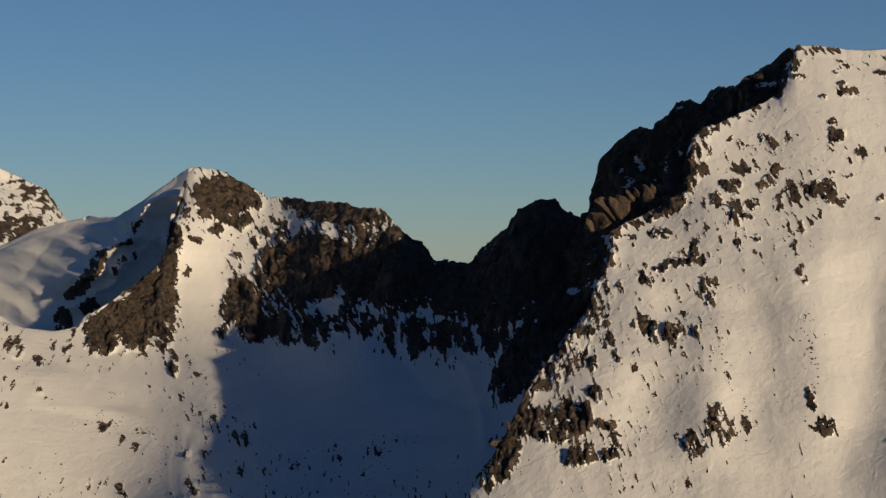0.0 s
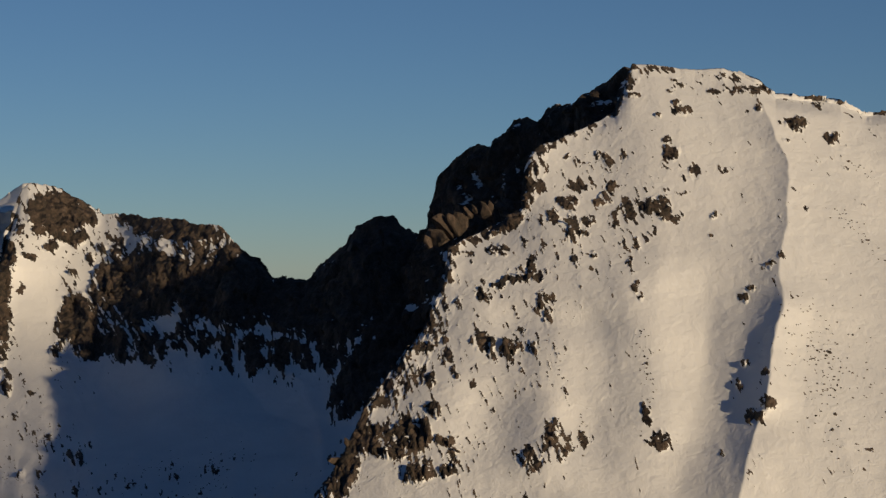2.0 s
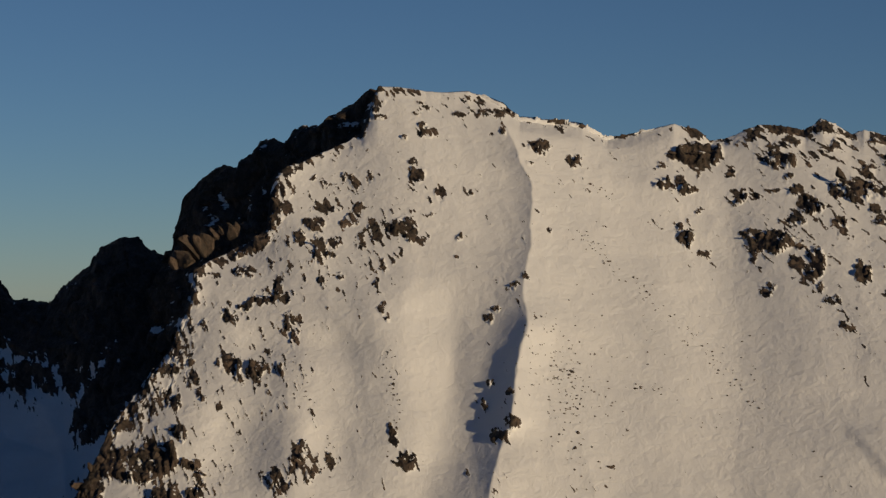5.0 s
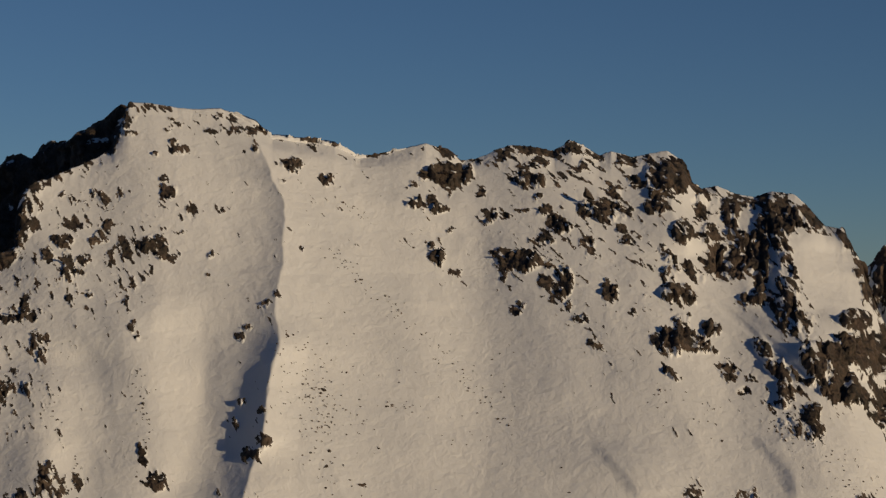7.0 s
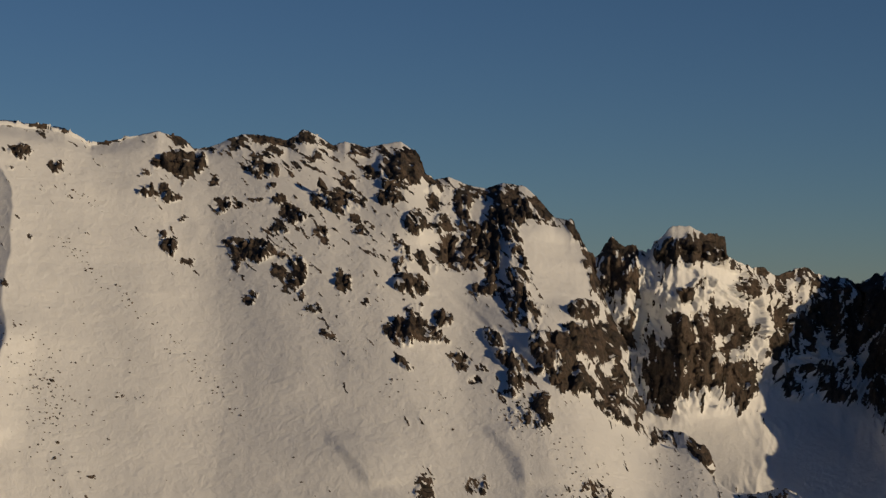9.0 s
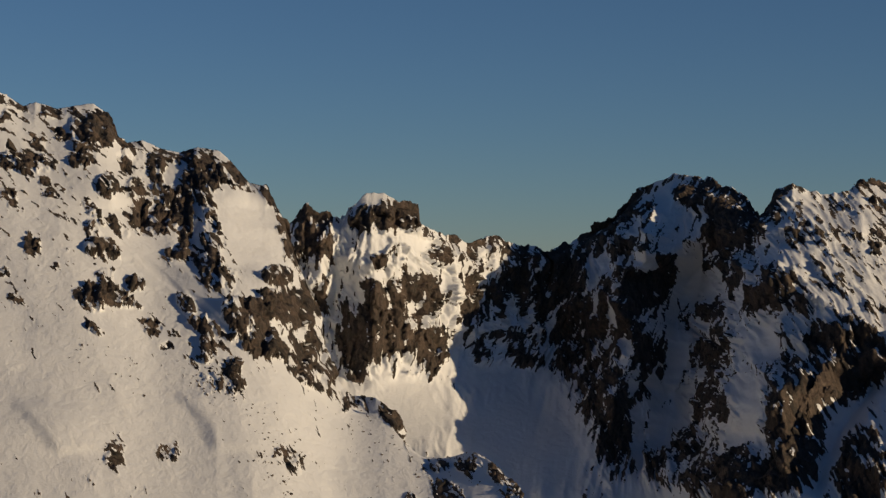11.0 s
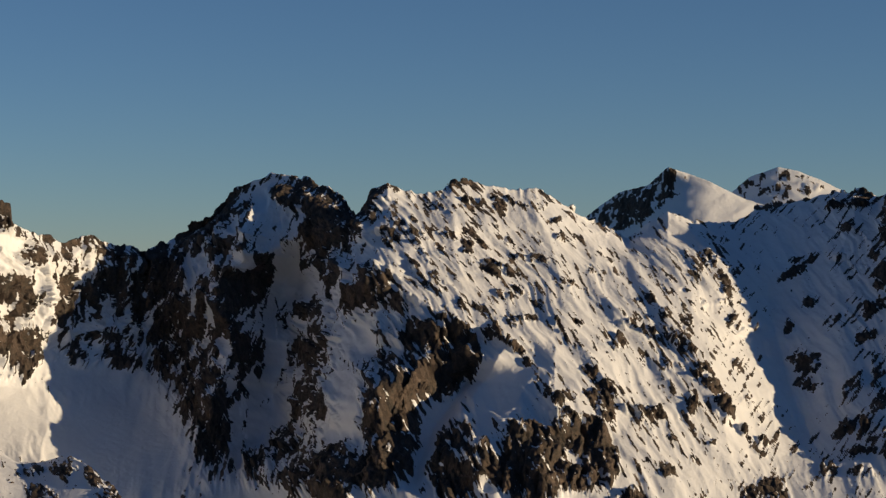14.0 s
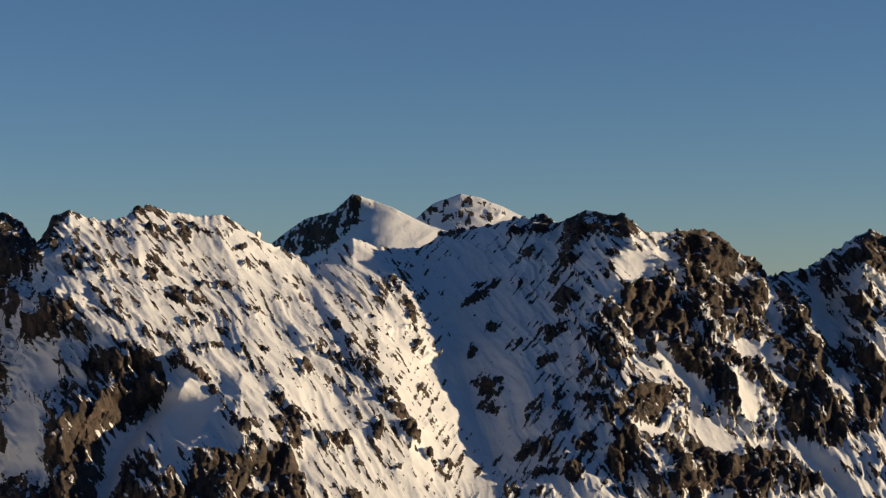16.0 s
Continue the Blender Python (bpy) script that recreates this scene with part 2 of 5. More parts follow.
def mountainside(lines, knots, step=0.036, rows=300, back=220, spurs=(), outcrops=(), patches=(), ribs=(6, 45, 160, 0.0), cover=-0.6, steep=1.6,
                 grain=(12, 20, [(0, 90)]), proud=3.0, seed=1, wobble=25, clump=0.5, teeth=0.0, swirl=0.45, flute=0.0, mixing=1.9, couloirs=None, brow=0.0, notch=0.045, low=0.8, grip=(1.3, 0.42), firm=1.0):
    """A mountainside as a mesh: its lines give the large form, spurs and noise the relief; rock shows where it is steep,
    in the outcrops (bearing, height, half width, half height, lean) and more or less in the patches (the same, amount)."""
    first, last = max(p[0][0] for p in lines), min(p[-1][0] for p in lines)
    bearing = np.arange(first, last, step)
    dist, high, v = loft(lines, knots, bearing, rows, back, teeth=teeth, notch=notch, low=low)
    a = np.radians(bearing)[None]
    p = np.stack([dist * np.sin(a), dist * np.cos(a), high], 2)
    n = blur(normals(p), 12)
    across = np.broadcast_to(a, dist.shape) * 1450.0
    down = high * 1.5
    keep = smooth(0.0, 0.05, np.abs(v))[:, None]
    amp, wide, tall, shear = ribs
    if isinstance(amp, list):
        amp = np.interp(bearing, *zip(*amp))[None]
    bulk = relief_of(bearing, high, dist, spurs) * smooth(0, 0.05, np.abs(v))[:, None]
    macro = 0.0
    wob = fbm(across / 90, down / 90, 3, seed + 40) * wobble
    calm = np.ones_like(high)
    for o in patches:
        if o[5] <= -1.2:
            calm *= 1 - 0.85 * smooth(1.1, 0.4, inside(bearing, high, dist, *o[:5]))
    lean_by = np.interp(bearing, *zip(*shear))[None] if isinstance(shear, list) else shear
    flow = across + wob + lean_by * down
    macro = macro + keep * calm * amp * (ridged(flow / wide, down / tall, 3, seed) + 0.6 * fbm(across / 120, down / 150, 4, seed + 3)
                                         + flute * ridged(flow / (0.36 * wide), down / (0.5 * tall), 3, seed + 7))
    gully = 0.0
    if couloirs:
        # steep ribs of rock with snow-filled couloirs between them, each bearing with its own strength
        rise, apart, tall, tilt, weight, where = couloirs
        strength = np.interp(bearing, *zip(*where))[None] * keep
        run = (across + 0.5 * wob + np.interp(bearing, *zip(*tilt))[None] * down) / apart
        rib = ridged(run, down / tall, 3, seed + 61, 0.55) + 0.3 * fbm(across / 25, down / 30, 3, seed + 64)
        macro = macro + rise * strength * calm * rib
        gully = weight * strength * (rib - 0.25)
    # large spurs stand out towards the valley, small ones along the slope
    q = p * (1 - bulk / dist)[..., None] + n * macro[..., None]
    short, long, lean = grain
    mid = radians(bearing.mean())

    def frame_of(q):
        return np.stack([q[..., 0] * math.cos(mid) - q[..., 1] * math.sin(mid), q[..., 0] * math.sin(mid) + q[..., 1] * math.cos(mid), q[..., 2]], 2).astype(np.float32)
    e = frame_of(q)
    warp = fbm3(e / 14, 3, seed + 21)[..., None] * np.array([5, 5, 4], np.float32)
    # the grain of the rock: each leaning has its own noise, blended from bearing to bearing
    bits, strata, share = np.zeros(high.shape, np.float32), np.zeros(high.shape, np.float32), 0.0
    at = [g[0] for g in lean]
    third = p[int(np.searchsorted(v, 0.3))]
    run_on = np.concatenate([[0.0], np.cumsum(np.hypot(*np.diff(third[:, :2], axis=0).T))])
    for angle in sorted({g[1] for g in lean}):
        w = np.interp(bearing, at, [float(g[1] == angle) for g in lean])
        c = np.where(w > 0)[0]
        tip, part_of = radians(angle), e[:, c]
        f = np.stack([(run_on[c] * math.cos(tip) + part_of[..., 2] * math.sin(tip)) / long, part_of[..., 1] / (2.5 * long),
                      (part_of[..., 2] * math.cos(tip) - run_on[c] * math.sin(tip)) / short], 2).astype(np.float32)
        bits[:, c] += w[c] * fbm3(f + warp[:, c] / short * swirl, 5, seed + 11, 0.6)
        strata[:, c] += w[c] * ridged3(f * 0.45 + warp[:, c] / short * 0.15, 3, seed + 31, 0.5)
        share = share + w * w
    bits, strata = bits / np.sqrt(share), strata / np.sqrt(share)
    best, more, less = np.full(high.shape, -9.0), np.zeros(high.shape), np.zeros(high.shape)
    fray = [3.0 * fbm(flow / 9, down / 14, 5, seed + k, 0.75) + 5 * fbm(flow / 32, down / 45, 2, seed + k + 3) for k in (81, 86)]
    frayed, torn = bearing[None] + np.degrees(fray[0] / dist), high + fray[1]
    for az, z, hw, hh, tilt, amount in [(*o, None) if len(o) == 5 else o for o in (*patches, *outcrops)]:
        r = inside(frayed, torn, dist, az, z, hw, hh, tilt)
        if amount is None:
            best = np.maximum(best, grip[0] * (0.95 - r))
        elif amount > 0:
            more = np.maximum(more, amount * firm * smooth(1.3, 0.65, r))
        else:
            less = less + amount * smooth(1.15, 0.55, r)
    # broken rock goes on, thinner, round every solid part
    more = np.maximum(more, 0.62 * blur(blur(more, 9), 9))
    rocky = cover + gully + more + less + clump * fbm3(e / np.array([34, 34, 40], np.float32), 3, seed + 51)
    rocky = rocky + brow * smooth(14, 2, high[v.tolist().index(0.0)][None] - high) * (v >= 0)[:, None] * (0.6 + 1.6 * fbm(across / 22, down / 22, 2, seed + 91))
    mass = np.maximum(rocky, np.minimum(best, 0.3) - 0.3)
    rocky = np.maximum(rocky + 0.9 * blur(np.clip(best, 0, 0.7), 7), np.minimum(best, grip[1]))
    # crags: steep steps and ledges wherever rock is near the surface
    zone = smooth(-0.4, 0.45, mass + steep * np.maximum(0.78 - normals(q)[..., 2], 0)) * keep * smooth(-1.5, -0.4, less)
    lean2 = across + 0.8 * warp[..., 0] + wob * 0.5
    crag = (0.35 * strata + 0.35 * ridged(lean2 / 14, down / 36, 3, seed + 35, 0.5) + 0.8 * ridged(lean2 / 34, down / 80, 2, seed + 33)
            + 0.75 * facets(lean2 / 12, down / 44, seed) + 0.42 * facets(lean2 / 4.8, down / 20, seed + 1))
    q = q + n * (zone * (0.7 + 0.7 * zone) * proud * crag)[..., None]
    n2 = normals(q)
    field = rocky + steep * np.clip(0.74 - 0.6 * n2[..., 2] - 0.4 * blur(n2, 3)[..., 2], -0.35, 0.5) * smooth(-0.9, 0.1, rocky) + mixing * bits
    bare = smooth(-0.3, 0.42, field)
    e = frame_of(q)
    rough = facets(lean2 / 4.2, down / 9, seed + 2)
    q = q + n2 * (bare * (0.3 + 0.6 * rough) + 0.25 * fbm3(e / 8, 3, seed + 5))[..., None]
    return dict(q=q, dist=dist, bare=bare, bearing=bearing, high=high, normal=n2, front=v >= 0)


def sheet(name, side, label, category="mountain"):
    q, bare = side["q"], side["bare"]
    rows, cols = bare.shape
    mesh = bpy.data.meshes.new(name)
    i = np.arange(rows * cols).reshape(rows, cols)
    quads = np.stack([i[:-1, :-1], i[1:, :-1], i[1:, 1:], i[:-1, 1:]], 2).reshape(-1, 4)
    mesh.vertices.add(rows * cols)
    mesh.vertices.foreach_set("co", q.astype(np.float32).ravel())
    mesh.loops.add(quads.size)
    mesh.loops.foreach_set("vertex_index", quads.astype(np.int32).ravel())
    mesh.polygons.add(len(quads))
    mesh.polygons.foreach_set("loop_start", np.arange(0, quads.size, 4, dtype=np.int32))
    mesh.update(calc_edges=True)
    mesh.attributes.new("bare", "FLOAT", "POINT").data.foreach_set("value", bare.astype(np.float32).ravel())
    mesh.materials.append(SNOW_ROCK)
    mesh.shade_smooth()
    return tagged(new(name, mesh), label, category)

# ---- crest and foot lines: (bearing, distance, height) ----
FAR_LEFT_0 = [
    (-16, 4500, 172.9), (-12.63, 4400, 184.7), (-12.01, 4400, 160.6), (-11.46, 4400, 140), (-11.14, 4400, 109.4),
    (-10.74, 4380, 69.7), (-10.27, 4360, 59.7), (-8.99, 4340, -25.9), (-7.55, 4330, -136.1),]
FAR_LEFT_1 = [
    (-16, 3950, -68.9), (-7, 3950, -137.9),]
LEFT_SHOULDER_0 = [
    (-16, 2950, -77.2), (-12.63, 2761, 6.5), (-11.69, 2704, 29.2), (-10.9, 2656, 40.0), (-10.11, 2609, 43.1), (-9.32, 2561, 43.9), (-8.68, 2507, 59.4), (-7.88, 2439, 87.0), (-7.32, 2391, 101.7), (-7.07, 2386, 100.9), (-5.94, 2371, 80.4), (-3.66, 2340, 33.0)]
LEFT_SHOULDER_1 = [
    (-16, 2480, -260.6), (-12.6, 2350, -247.0), (-9, 2180, -209.9), (-7, 2100, -202.2), (-3, 2050, -215.5)]
CIRQUE_0_PEAK = [
    (-16, 2050, -35.8), (-12.62, 2080, -65.8), (-11.92, 2080, -81.1), (-11.29, 2080, -88.8), (-10.74, 2090, -82.9), (-10.26, 2100, -68.6),
    (-9.39, 2120, -48.5), (-8.59, 2150, -26.2), (-7.95, 2180, -13), (-7.87, 2200, 18), (-7.71, 2220, 37.1), (-7.32, 2250, 91.9),
    (-7.15, 2250, 97), (-6.27, 2240, 89.8), (-5.78, 2230, 78.7), (-5.13, 2220, 62.7), (-4.64, 2210, 61.2)]
CIRQUE_0_WALL = [
    (-3.83, 2120, 55.2), (-3.01, 2060, 53.8), (-2.36, 2010, 46.8), (-1.7, 1980, 43.3), (-1.38, 1960, 27.8), (-0.72, 1935, 10.9),
    (-0.31, 1925, -6.8), (0.26, 1910, -8.9), (0.75, 1900, -11), (1.24, 1885, 7.5), (1.9, 1865, 23.9), (2.22, 1855, 41.3),
    (2.71, 1845, 48.5), (3.2, 1840, 47.3), (4.02, 1830, 28.8), (4.83, 1850, 15.9), (5.97, 1840, -26), (8.39, 1820, -56.3)]
CIRQUE_0 = CIRQUE_0_PEAK + CIRQUE_0_WALL
CIRQUE_1 = [
    (-16, 2000, -59.4), (-12.62, 2030, -85.7), (-11.29, 2040, -97.9), (-10.58, 2050, -90), (-9.47, 2060, -96.5),
    (-8.03, 2060, -99.7), (-7.23, 2080, -65.4), (-6.58, 2060, -64.8), (-5.61, 2030, -89.9), (-4.31, 1960, -84.1),
    (-3.01, 1890, -73.1), (-1.37, 1840, -73.8), (0.27, 1790, -87.1), (1.9, 1750, -75), (2.72, 1735, -54.5), (4.35, 1730, -54.1),
    (8.39, 1700, -91),]
CIRQUE_2 = [
    (-16, 1890, -138.8), (-12.62, 1890, -148.3), (-10.26, 1890, -157.4), (-7.86, 1860, -163.7), (-6.25, 1760, -155.4),
    (-3, 1700, -155.5), (0.27, 1650, -146.2), (2.72, 1600, -132.4), (8.39, 1600, -130.9),]
CIRQUE_3 = [
    (-16, 1700, -269.3), (-12.6, 1700, -263.2), (-9, 1690, -255.6), (-8, 1500, -226.9), (-7, 1440, -217.8), (-5.5, 1395, -211),
    (-3, 1380, -208.7), (9, 1350, -204.2),]
SPIRES_0 = [
    (2.56, 1850, -79.2), (3.53, 1800, -15.4), (4.02, 1780, 22.9), (4.26, 1770, 43), (4.51, 1760, 60.3), (4.59, 1750, 74.9),
    (4.7, 1745, 87.1), (5.07, 1735, 99.9), (5.48, 1720, 107.8), (6.37, 1690, 106.7), (6.53, 1685, 117.4), (6.77, 1675, 126.2),
    (7.1, 1665, 129.1), (7.5, 1650, 120.8), (7.66, 1645, 131.6), (8.06, 1630, 134), (8.46, 1615, 134.9), (8.78, 1600, 127.7),
    (9.1, 1585, 143.4), (9.5, 1565, 150.3), (9.9, 1545, 157.8), (10.29, 1535, 153.6), (11.56, 1530, 128.9),]
SPIRES_1 = [
    (2.56, 1760, -125.6), (4.02, 1720, -53.9), (5.16, 1680, -14.2), (7.58, 1600, 41), (9.98, 1530, 90.7), (11.56, 1510, 89.2),]
MAIN_0 = [
    (-0.05, 1150, -167.6), (0.68, 1185, -146.3), (1.09, 1200, -135.4), (1.58, 1215, -121.5), (1.91, 1228, -110.5),
    (2.4, 1248, -89.1), (2.88, 1268, -74.2), (3.54, 1292, -55.2), (4.19, 1318, -35.6), (4.51, 1338, -19), (4.92, 1365, 15.6),
    (5.32, 1380, 21.7), (6.13, 1395, 31.8), (7.02, 1405, 42), (7.13, 1415, 64.4), (7.21, 1425, 81), (7.42, 1430, 87.3),
    (8.22, 1448, 98.5), (9.02, 1463, 107.6), (9.66, 1475, 118.7), (9.9, 1490, 138.7), (10.14, 1500, 155.6), (10.8, 1500, 155.3),
    (11.94, 1500, 151), (12.76, 1500, 152.7), (13.75, 1500, 143.7), (14.24, 1500, 132.9), (15.39, 1500, 129.8),
    (16.04, 1500, 128), (16.77, 1500, 116.7), (17.67, 1500, 120.4),]
MAIN_1 = [
    (18.68, 1500, 126.2), (19.32, 1500, 121.3), (19.73, 1500, 112.9), (20.13, 1500, 114.2), (21.1, 1500, 124.7),
    (21.91, 1500, 122.8), (22.4, 1500, 119.9), (22.89, 1500, 127.7), (23.22, 1500, 124.3), (23.71, 1500, 116.6),
    (24.04, 1500, 120.1), (24.69, 1500, 115), (25.67, 1500, 120.2), (26.08, 1495, 111.3), (26.33, 1490, 96), (26.66, 1490, 89.6),
    (27.07, 1490, 92.6), (27.64, 1490, 85.3), (28.13, 1490, 83.2), (28.63, 1485, 87.5), (29.28, 1480, 83.8), (29.69, 1470, 73.6),
    (30.1, 1460, 60.5), (30.59, 1450, 58), (30.83, 1440, 45.3), (31.16, 1430, 30.7), (31.4, 1420, 12.2), (31.64, 1410, -3.9),
    (32.05, 1390, -27.6), (32.21, 1370, -50.5),]
MAIN_2 = [
    (32.4, 1345, -82), (32.85, 1330, -86.6), (33.82, 1300, -86.3), (34.3, 1285, -94.3), (34.62, 1265, -110.6),
    (35.02, 1250, -119.7), (35.81, 1240, -120.4), (36.46, 1225, -115.5), (37.11, 1210, -118.6), (37.68, 1190, -128.6),
    (38.09, 1170, -137.1), (39.24, 1150, -141.4), (41.2, 1120, -162.6),]
MAIN_3 = [
    (-0.2, 1070, -198.3), (10, 1070, -188.7), (25, 1060, -177.4), (33, 1060, -186.9), (42, 1060, -196.5),]
EAST_0 = [
    (29, 1590, 27.8), (30.99, 1590, 25.0), (31.4, 1590, 34.1), (31.81, 1590, 47.7), (32.13, 1590, 40.8),
    (32.38, 1590, 44.0), (32.54, 1590, 38.6), (32.78, 1590, 34.0), (33.02, 1590, 45.3), (33.51, 1590, 57.9),
    (33.99, 1590, 57.9), (34.48, 1590, 51.9), (34.96, 1595, 47.5), (35.04, 1600, 32.7), (35.76, 1621, 25.4),
    (36.16, 1631, 25.5), (36.47, 1642, 18.7), (37.35, 1663, 25.9), (37.58, 1670, 19.0), (38.45, 1691, 16.7),
    (38.71, 1718, 12.3), (38.76, 1698, 12.1), (39.2, 1727, 15.4), (40.18, 1730, 32.8), (40.51, 1730, 37.9),
    (40.84, 1731, 50.2), (41.82, 1727, 72.5), (42.39, 1720, 78.6)]
EAST_1 = [
    (43.29, 1700, 73.9), (43.78, 1685, 66.1), (44.02, 1675, 67.2), (44.68, 1645, 45.8), (44.85, 1635, 38.5),
    (45.01, 1625, 47.6), (45.33, 1610, 61.9), (45.74, 1605, 67.6), (46.55, 1610, 60.1), (47.2, 1615, 60.3),
    (47.69, 1625, 70.8), (48.33, 1635, 68.9), (48.98, 1645, 66.0), (49.62, 1655, 63.6), (50.02, 1660, 66.1),
    (50.9, 1675, 51.6), (51.3, 1680, 42.2), (52.02, 1690, 33.0), (52.04, 1700, 35.8), (52.7, 1710, 23.8),
    (53.18, 1710, 35.9), (53.84, 1710, 47.1), (54.49, 1720, 41.0), (55.78, 1754, 39.1), (56.43, 1759, 51.7),
    (57.39, 1758, 59.0), (58.67, 1743, 64.7), (59.31, 1733, 62.7), (59.78, 1724, 59.9)]
EAST_2 = [
    (60.57, 1702, 69.4), (61.2, 1682, 65.2), (61.77, 1668, 59.7), (62.25, 1675, 50.3), (62.9, 1690, 49.2),
    (63.3, 1695, 53.1), (64.19, 1715, 48.1), (64.67, 1725, 32.6), (65.3, 1740, 22.9), (65.7, 1750, 8.1),
    (66.42, 1755, 15.4), (66.89, 1755, 15.3), (67.37, 1760, 26.6), (68.16, 1765, 42.2), (68.64, 1770, 51.1),
    (69.07, 1775, 47.1), (72, 1800, 69.1)]
EAST_3 = [
    (29, 1530, -93.6), (32.36, 1525, -90.8), (33.5, 1525, -94.9), (35.26, 1545, -89.2), (35.32, 1550, -90.1),
    (36.12, 1575, -84.9), (37.91, 1636, -88.2), (39.22, 1650, -98.3), (40.21, 1607, -123.2), (41.51, 1610, -114.2),
    (42.33, 1600, -104.2), (43.47, 1590, -89.8), (44.45, 1530, -64.4), (46.4, 1490, -45.4), (48.35, 1473, -61.2),
    (49.42, 1479, -57.6), (51.06, 1495, -49.6), (52.69, 1521, -46.1), (54.32, 1543, -37.9), (56.1, 1577, -47.6),
    (56.9, 1591, -52.4), (58.03, 1592, -52.3), (59.93, 1596, -52.1), (61.19, 1592, -51.7), (61.58, 1593, -37.1),
    (63.2, 1630, -38.2), (64.8, 1660, -39.0), (66.4, 1695, -49.5), (67.19, 1700, -49.6), (68.91, 1700, -49.6),
    (72, 1740, -60.8)]
EAST_4 = [
    (29, 1300, -182.7), (33, 1300, -194.3), (38, 1330, -198.8), (42, 1330, -210.7), (46, 1270, -201.1),
    (50, 1258, -199.3), (53, 1282, -203.1), (56, 1330, -210.6), (58, 1342, -212.5), (60, 1348, -213.5),
    (66, 1450, -229.6), (72, 1520, -240.7)]
FAR_RIGHT_FRONT_0 = [
    (50.82, 3350, 49.3), (51.31, 3320, 77.1), (51.88, 3270, 101.9), (52.45, 3200, 121.6), (53.27, 3120, 129.9),
    (53.84, 3050, 154.8), (54.42, 3060, 144.7), (55.07, 3050, 131), (56.05, 3050, 104.5), (56.7, 3050, 93.9), (58.34, 3050, 68.9),
    (59.96, 3050, 16.1),]
FAR_RIGHT_FRONT_1 = [
    (50.81, 3200, -107.4), (53.82, 2820, -95.9), (59.95, 2900, -100.3),]
FAR_RIGHT_BACK_0 = [
    (54.08, 3700, 53.5), (55.06, 3700, 106), (55.72, 3700, 142.8), (56.13, 3700, 167), (56.96, 3700, 186.8), (57.53, 3700, 179.2),
    (58.18, 3700, 159.8), (58.51, 3700, 149.1), (59.32, 3700, 125.4), (60.62, 3700, 61.4),]
FAR_RIGHT_BACK_1 = [
    (54.07, 3400, -115.7), (60.6, 3400, -117.8),]
# ---- spurs and gullies: path down the slope as (bearing, height), rise, width left, width right ----
CIRQUE_SPURS = [
    ([(-7.39, 68.9), (-7.55, 18.0), (-8.03, -31.0), (-8.19, -71.8), (-7.87, -108.6)], 22, 55, 60),
    ([(-3.01, 40.5), (-3.66, -6.2), (-4.64, -52.7), (-5.61, -81.0)], 14, 60, 60),
    ([(2.71, 36.7), (2.39, -5.2), (1.9, -46.0), (1.41, -80.3)], 20, 60, 60),
    ([(-1.38, 27.8), (-1.21, -16.6), (-1.54, -59.0)], 12, 40, 40),
    ([(0.59, -16.3), (0.26, -57.8), (0.1, -77.5)], 10, 30, 30),
    ([(-2.35, -59.7), (-0.39, -123.2), (1.91, -142.0)], -14, 90, 90),
    ([(-5.92, -186.7), (-3.65, -173.0), (-1.69, -164.0), (0.27, -149.7)], 10, 120, 60),
    ([(-11.68, -107.0), (-10.1, -146.0), (-7.86, -162.1), (-5.93, -178.7)], 7, 60, 40)]
SHOULDER_SPURS = [
    ([(-7.27, 92.8), (-8.04, 57.7), (-8.91, 20.2), (-9.63, -14.9), (-10.26, -46.4), (-11.68, -62.2)], 110, 90, 40),
    ([(-7.68, 38.4), (-8.35, 12.9), (-8.91, -14.5), (-9.63, -49.0), (-10.74, -87.3)], 60, 50, 30),
    ([(-7.87, 43.5), (-8.83, 6.1), (-9.63, -28.7), (-10.9, -64.3)], -24, 34, 30)]
MAIN_SPURS_A = [
    ([(13.3, 178.0), (13.63, 139.2), (14.22, 100.2), (14.53, 76.0), (14.61, 54.9), (14.55, 30.6), (14.34, 11.2), (14.29, -7.4), (14.43, -23.5), (14.11, -49.3), (14.05, -68.9), (13.79, -87.8), (13.46, -105.8), (13.22, -129.0), (12.89, -158.8), (12.57, -184.6)], 25, 44, 140),
    ([(14.5, -7.4), (14.46, -24.6), (14.11, -49.3), (14.05, -68.9), (13.79, -93.8)], 8.6, 24, 22),
    ([(7.55, -29.4), (7.96, -56.9), (7.75, -83.1), (7.59, -107.8), (7.55, -131.1)], 8.4, 50, 50),
    ([(9.02, -14.9), (9.22, -69.9), (9.22, -124.8)], -7, 42, 42),
    ([(9.96, 18.9), (10.32, -29.0), (10.58, -69.4), (10.67, -106.6), (10.64, -129.9)], 8.5, 52, 50)]
MAIN_SPURS_B = [
    ([(11.86, 11.2), (12.29, -49.3), (12.17, -94.1), (11.93, -129.2)], -8.4, 56, 50),
    ([(5.76, 23.6), (5.79, -15.3), (6.05, -57.8), (5.76, -90.4)], 7, 40, 40),
    ([(6.66, -15.2), (6.66, -57.5), (6.41, -96.4), (6.25, -126.2)], -6, 34, 34),
    ([(3.3, -29.5), (4.29, -78.3), (4.61, -109.3)], 6, 30, 34),
    ([(15.84, 57.2), (16.98, 20.3), (18.29, -14.0), (19.58, -45.8), (20.39, -65.7)], 3.5, 40, 110),
    ([(22.02, -10.4), (23.14, -58.8), (24.41, -98.9), (24.72, -113.9)], 5, 60, 50),
    ([(19.44, 52.9), (21.05, -10.4), (22.34, -58.9), (23.45, -96.1)], -6, 110, 80)]
